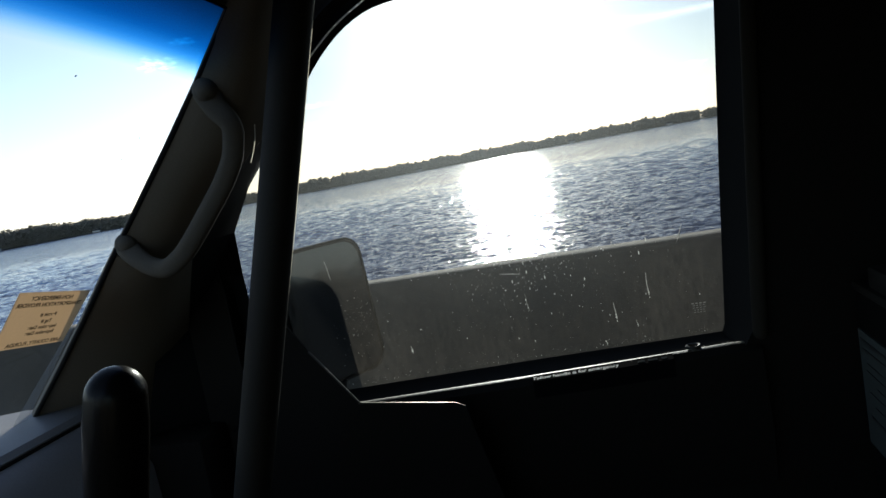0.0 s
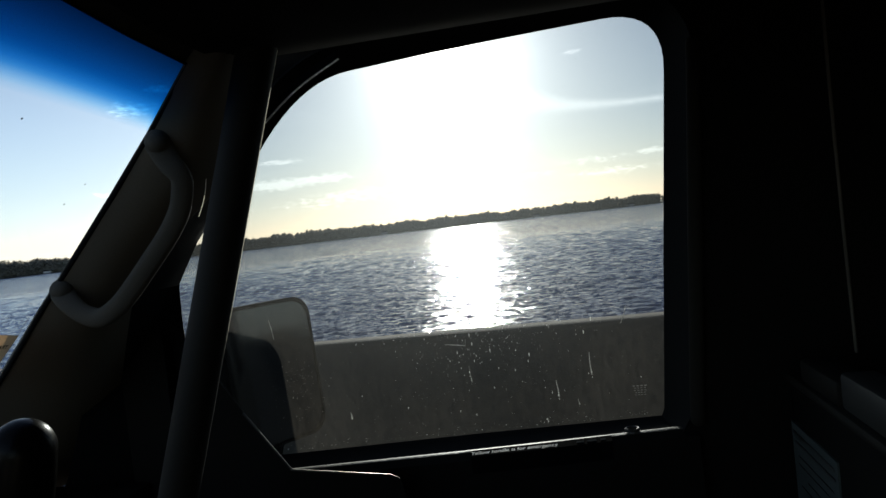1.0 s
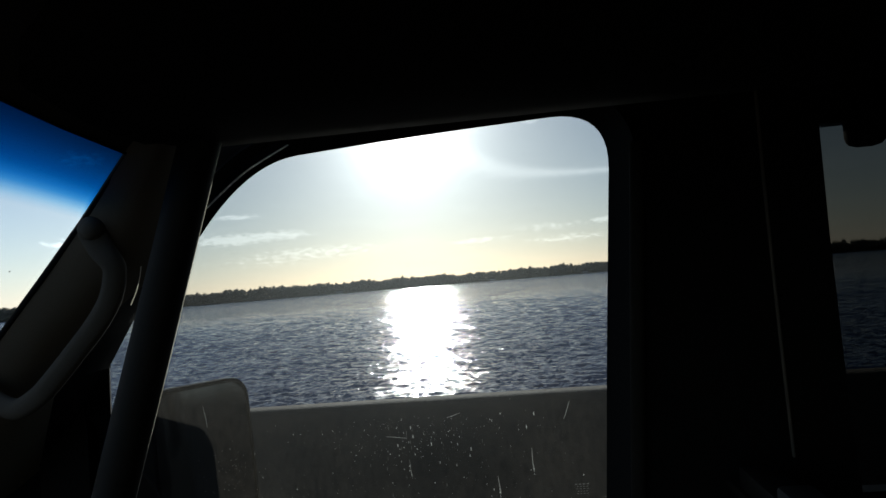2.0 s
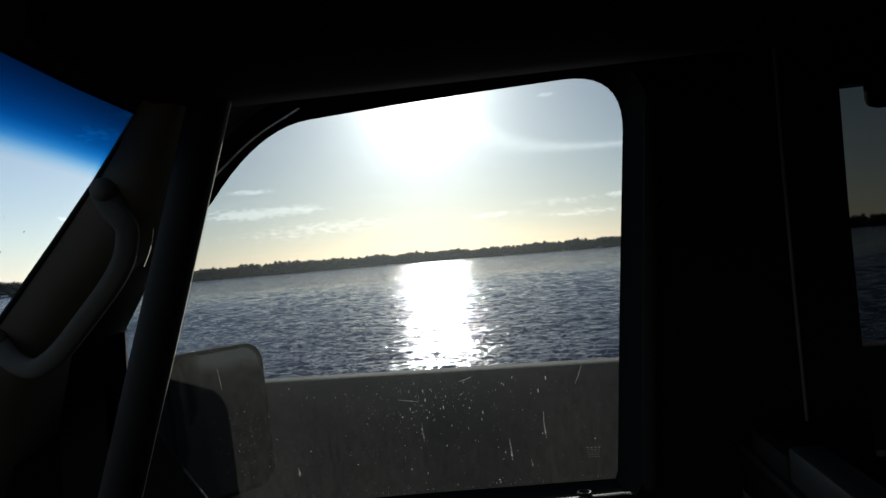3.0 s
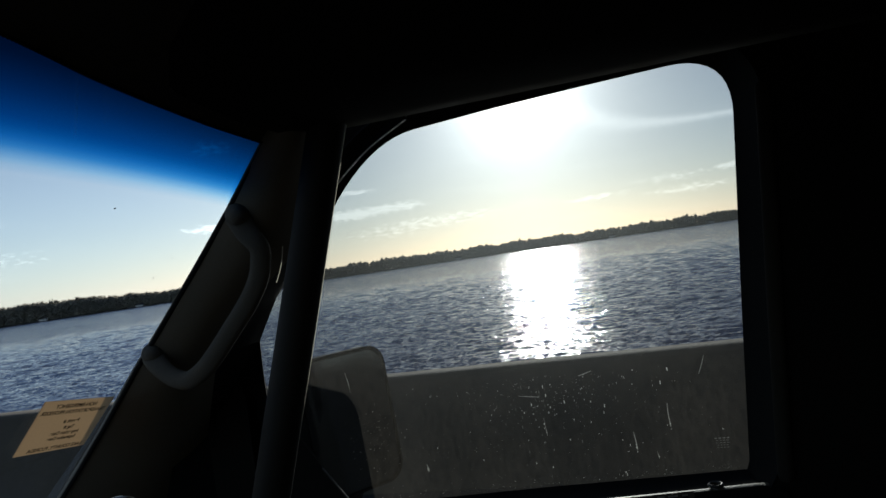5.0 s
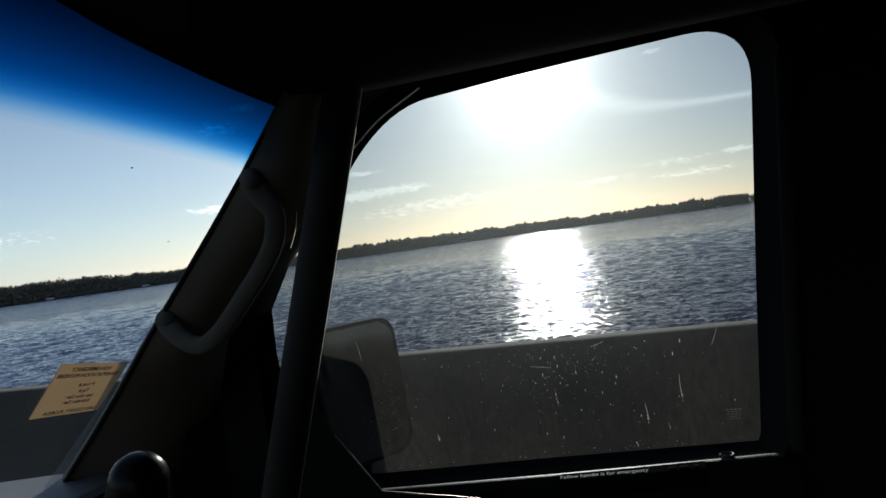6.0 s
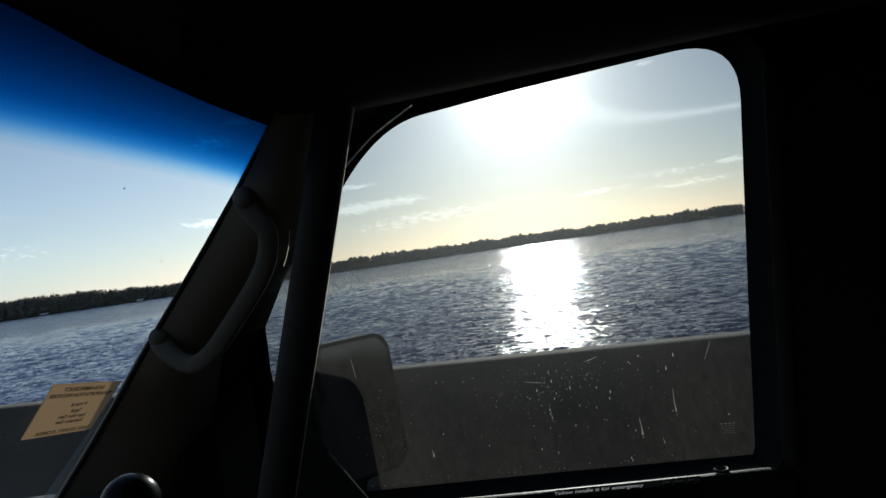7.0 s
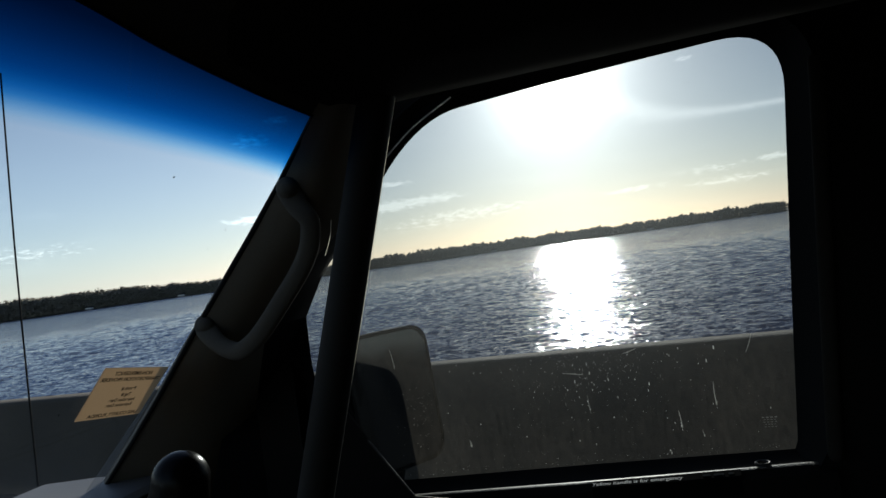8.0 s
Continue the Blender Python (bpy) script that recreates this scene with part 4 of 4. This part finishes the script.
def build_bracket():
    t = thing("door_control_box", (-0.33, 0.96, 1.0), "dark door control housing with glint strips along its edge", "control box")
    out = [(-0.562, 1.186), (-0.477, 1.443), (-0.456, 1.505), (-0.445, 1.505), (-0.405, 1.444), (-0.345, 1.3615), (-0.208, 1.3475), (-0.196, 1.342), (-0.15, 1.15), (-0.2, 1.0), (-0.62, 1.0)]
    bm = plate_bm(out, [], 0.95, 0.954)
    part("housing", bm, M_TRIM, t, smooth=False)
    # edge drawn in two strips: dull where unlit, bright where it glints
    part("edge_strip", tube_bm([(-0.405, 0.949, 1.444), (-0.346, 0.949, 1.364)], 0.0014, 6), M_DARKGREY, t, "dull strip on the unlit slanted edge")
    part("edge_strip", tube_bm([(-0.346, 0.949, 1.3635), (-0.345, 0.949, 1.3625), (-0.208, 0.949, 1.3485), (-0.196, 0.949, 1.343)], 0.0014, 6), M_METAL, t, "bright strip drawn as the edge's glint")


build_bracket()


def build_decal():
    t = thing("permit_sticker", (-0.70, 0.78, 1.54), "tan paper transport permit stuck inside the windscreen", "sticker")
    c = Vector((-0.659, 0.771, 1.574))
    nrm = Vector((0.85, 0, -1)).normalized()
    u = Vector((-0.024, 0.1225, -0.021))
    u = (u - nrm * u.dot(nrm)).normalized()
    # sheet and print sheared to fit the outline seen from the camera
    v = Vector((0.077, -0.0155, 0.066))
    v = (v - nrm * v.dot(nrm)).normalized()
    w = u.cross(v).normalized()
    m = Matrix((u, v, w)).transposed().to_4x4()
    c = c + nrm * 0.002
    m.translation = c
    bm = box_bm((-0.0705, -0.050, -0.0004), (0.0705, 0.050, 0.0004))
    bmesh.ops.transform(bm, matrix=m, verts=bm.verts)
    part("sheet", bm, M_DECAL, t, smooth=False)
    lift = Vector((0, 0, 0.0009 if w.dot(nrm) > 0 else -0.0009))
    for words, x, y, size in (("NON-EMERGENCY", -0.004, 0.040, 0.0098), ("TRANSPORTATION PROVIDER", -0.002, 0.0285, 0.0094), ("Permit #", 0.004, 0.010, 0.009), ("Tag #", 0.006, -0.002, 0.009),
                              ("Inspection Date", 0.004, -0.013, 0.009), ("Expiration Date", 0.004, -0.0235, 0.009), ("LAKE COUNTY, FLORIDA", 0.004, -0.0425, 0.0096)):
        mm = m @ Matrix.Translation(Vector((x, y, 0)) + lift)
        part("lettering", text_bm(words, size, mm, mirror=True, heavy=0.00032), M_INK, t, "dark brown lettering" if y > 0.035 else "")


build_decal()


def build_side_mirror():
    t = thing("side_mirror", (-0.5, 1.2, 1.05), "large black door mirror on a bracket outside the window", "mirror")
    p0 = Vector((-0.466, 1.3, 1.564))
    nrm = Vector((0.85, -0.53, 0.075)).normalized()
    side = Vector((0.53, 0.85, 0)).normalized()
    up = nrm.cross(side)
    p0 = p0 - side * 0.059 - up * 0.1255
    # rounded rectangle
    loop = []
    hw, hh, r = 0.0965, 0.129, 0.036
    for cx, cz, a0 in ((hw - r, hh - r, 0), (-hw + r, hh - r, 90), (-hw + r, -hh + r, 180), (hw - r, -hh + r, 270)):
        for k in range(7):
            a = radians(a0 + k * 15)
            loop.append((cx + r * math.cos(a), cz + r * math.sin(a)))

    def ring(scale, depth):
        return [p0 + side * (x * scale) + up * (z * (1 - (1 - scale) * hw / hh)) + nrm * depth for x, z in loop]

    part("housing", rings_bm([ring(0.93, 0.0), ring(0.955, 0.006), ring(1.0, 0.004), ring(1.0, -0.03), ring(0.9, -0.08), ring(0.6, -0.105)]), M_HOUSING, t)
    part("mirror_glass", rings_bm([ring(0.925, 0.0015), ring(0.925, 0.0035)]), M_MIRROR, t, smooth=False)
    foot = p0 + up * -0.125 - nrm * 0.03
    part("arm", tube_bm(smooth_path([foot, foot + Vector((0.0, -0.06, -0.07)), (-0.5, 1.145, 1.24)], 5), 0.017, 10), M_HOUSING, t)
    part("foot", box_bm((-0.57, 1.13, 1.17), (-0.43, 1.17, 1.29), 0.012, 2), M_HOUSING, t)


build_side_mirror()


def build_antenna():
    t = thing("antenna", (-1.5, 1.325, 1.07), "thin black whip antenna on the front wing", "antenna")
    part("base", tube_bm([(-1.5, 1.325, 1.07), (-1.5, 1.326, 1.12)], [0.02, 0.012], 12), M_RUBBER, t)
    part("mast", tube_bm(smooth_path([(-1.5, 1.326, 1.1), (-1.5, 1.334, 1.3), (-1.5, 1.355, 1.8), (-1.5, 1.385, 2.3)], 6), 0.0022, 6), M_RUBBER, t)


build_antenna()


def build_modesty_panel():
    t = thing("modesty_panel", (0.33, 0.8, FLOOR_Z), "dark partition panel behind the door with a top rail", "partition")
    part("board", box_bm((0.315, 0.45, FLOOR_Z), (0.345, 1.01, 1.425), 0.004, 2), M_TRIM, t)
    part("top_rail", box_bm((0.308, 0.45, 1.425), (0.352, 1.0, 1.437), 0.004, 2), M_VINYL, t)
    b = thing("storage_case", (0.36, 0.9, 1.437), "black plastic case on the partition rail", "case")
    part("body", box_bm((0.312, 0.832, 1.437), (0.352, 0.95, 1.464), 0.004, 2), M_VINYL, b)
    g = thing("grey_box", (0.36, 0.75, 1.437), "grey plastic box on the partition rail", "box")
    part("body", box_bm((0.314, 0.62, 1.437), (0.35, 0.828, 1.476), 0.005, 2), M_DARKGREY, g)
    n = thing("notice", (0.312, 0.93, 1.2), "printed notice sheet on the partition, coloured dim for shade", "notice")
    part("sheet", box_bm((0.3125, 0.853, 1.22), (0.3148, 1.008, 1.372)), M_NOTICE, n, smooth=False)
    for k, (z, h, a, b) in enumerate(((1.362, 0.004, 0.862, 1.0), (1.350, 0.003, 0.862, 0.995), (1.333, 0.0016, 0.87, 0.985), (1.322, 0.0016, 0.88, 0.99), (1.308, 0.0016, 0.87, 0.96), (1.295, 0.0016, 0.89, 0.985), (1.28, 0.0016, 0.875, 0.97), (1.262, 0.004, 0.87, 0.99))):
        part("print_line", box_bm((0.3118, a, z - h), (0.3124, b, z)), M_DARKGREY, n, smooth=False)


build_modesty_panel()


# ---- marks on the side glass ----
def build_spots():
    rng = random.Random(21)

    def spot(bm, x, z, rx, rz):
        n = 7
        vs = [bm.verts.new((x + rx * math.cos(a) * rng.uniform(0.6, 1.25), 1.0985, z + rz * math.sin(a) * rng.uniform(0.6, 1.25))) for a in [k * 2 * math.pi / n for k in range(n)]]
        top = bm.verts.new((x, 1.0978, z))
        for i in range(n):
            bm.faces.new((vs[i], vs[(i + 1) % n], top))

    bright, dim = bmesh.new(), bmesh.new()
    # dried drops, thickest below the glitter, some run down into short dashes
    for i in range(560):
        x, z = rng.gauss(-0.09, 0.07), 1.517 - abs(rng.gauss(0, 0.06))
        s = rng.choice((0.0002, 0.00025, 0.0003, 0.00042, 0.0006))
        if z > 1.36:
            spot(bright if rng.random() < 0.32 else dim, x, z, s, s * rng.choice((1, 1, 1.3, 2.4, 5.0)))
    for i in range(300):
        x, z = rng.uniform(-0.45, 0.15), 1.352 + 0.165 * rng.random()
        s = rng.choice((0.00025, 0.0003, 0.0004, 0.0006))
        spot(bright if rng.random() < 0.12 else dim, x, z, s, s * rng.uniform(0.8, 2.2))
    for i in range(90):
        x, z = rng.uniform(-0.5, 0.16), rng.uniform(1.52, 1.9)
        s = rng.uniform(0.0003, 0.0007)
        spot(dim, x, z, s, s)
    # dirt gathered along the foot of the glass
    for i in range(260):
        x = rng.uniform(-0.42, 0.155)
        z = 1.337 + (x + 0.415) * 0.041 + 0.004 + abs(rng.gauss(0, 0.006))
        spot(dim if rng.random() < 0.8 else bright, x, z, rng.uniform(0.0003, 0.0009), rng.uniform(0.0002, 0.0005))
    # flat smears beside the mirror
    for i in range(90):
        x, z = rng.gauss(-0.385, 0.026), rng.gauss(1.44, 0.028)
        spot(bright if rng.random() < 0.4 else dim, x, z, rng.uniform(0.0003, 0.0009), rng.uniform(0.0002, 0.0004))
    for i in range(60):
        x, z = rng.choice((-0.30, -0.19, -0.17, -0.04)) + rng.gauss(0, 0.006), rng.choice((1.41, 1.47, 1.45)) + rng.gauss(0, 0.006)
        spot(dim, x, z, rng.uniform(0.0003, 0.0008), 0.0002)
    tagged(finish("water_spots", bright, M_DROP, smooth=False), "bright dried specks on the side glass", "water spots", kind="stuff")
    tagged(finish("dust_specks", dim, M_SPECK, smooth=False), "fine dull dust specks on the side glass", "dust specks", kind="stuff")
    for x, z, h, w in ((0.070, 1.428, 0.034, 0.0011), (0.019, 1.398, 0.026, 0.0013), (-0.302, 1.387, 0.009, 0.0017), (-0.108, 1.43, 0.02, 0.0008), (0.048, 1.385, 0.009, 0.0008), (0.0, 1.362, 0.006, 0.0008)):
        t = thing("drip_streak", (x, 1.098, z), "dried drip streak with a pale bead on the window glass", "drip", "drip streaks")
        tail, head = bmesh.new(), bmesh.new()
        n = 12
        L, R = [], []
        for k in range(n):
            u = k / (n - 1)
            ww = w * (0.75 - 0.5 * u) * rng.uniform(0.75, 1.15)
            cx = x + 0.0006 * math.sin(u * 4 + x * 40) - 0.0008 * u
            L.append(tail.verts.new((cx - ww, 1.0986, z + u * h)))
            R.append(tail.verts.new((cx + ww, 1.0986, z + u * h)))
        for k in range(n - 1):
            tail.faces.new((L[k], R[k], R[k + 1], L[k + 1]))
        spot(head, x, z + 0.12 * h, 0.8 * w, 1.3 * w)
        spot(head, x - 0.3 * w, z + 0.3 * h, 0.45 * w, 0.6 * w)
        spot(head, x + 0.2 * w, z - 0.1 * h, 0.3 * w, 1.2 * w)
        spot(head, x, z + 0.22 * h, 0.25 * w, 1.6 * w)
        part("tail", tail, M_RUN, t, "faint dull run", smooth=False)
        part("bead", head, M_DROP, t, smooth=False)
    # the last one stands in for a bright line reflected in the mirror
    for x0, z0, x1, z1 in ((-0.142, 1.490, -0.112, 1.486), (0.118, 1.50, 0.128, 1.525), (-0.05, 1.512, -0.03, 1.518), (-0.415, 1.52, -0.42, 1.552)):
        tagged(finish("scratch", tube_bm([(x0, 1.0985, z0), ((x0 + x1) / 2 + 0.0006, 1.0985, (z0 + z1) / 2), (x1, 1.0985, z1)], [0.0002, 0.00035, 0.00015], 5), M_DROP), "fine bright line on the window glass", "scratch", "glass scratches")
    s = thing("glass_stamp", (0.137, 1.098, 1.399), "faint white maker's stamp on the glass", "glass mark")
    for k, (w, h) in enumerate(((0.011, 0.0022), (0.009, 0.0012), (0.010, 0.0012), (0.008, 0.0012), (0.009, 0.0012))):
        z = 1.407 - k * 0.0033
        for j in range(4):
            x = 0.137 - w + 2 * w * j / 4
            q = bmesh.new()
            q.faces.new([q.verts.new(p) for p in ((x, 1.0985, z - h * 0.3), (x + w * 0.3, 1.0985, z - h * 0.3), (x + w * 0.3, 1.0985, z + h * 0.3), (x, 1.0985, z + h * 0.3))])
            part("print_line", q, M_SPECK, s, smooth=False)


build_spots()
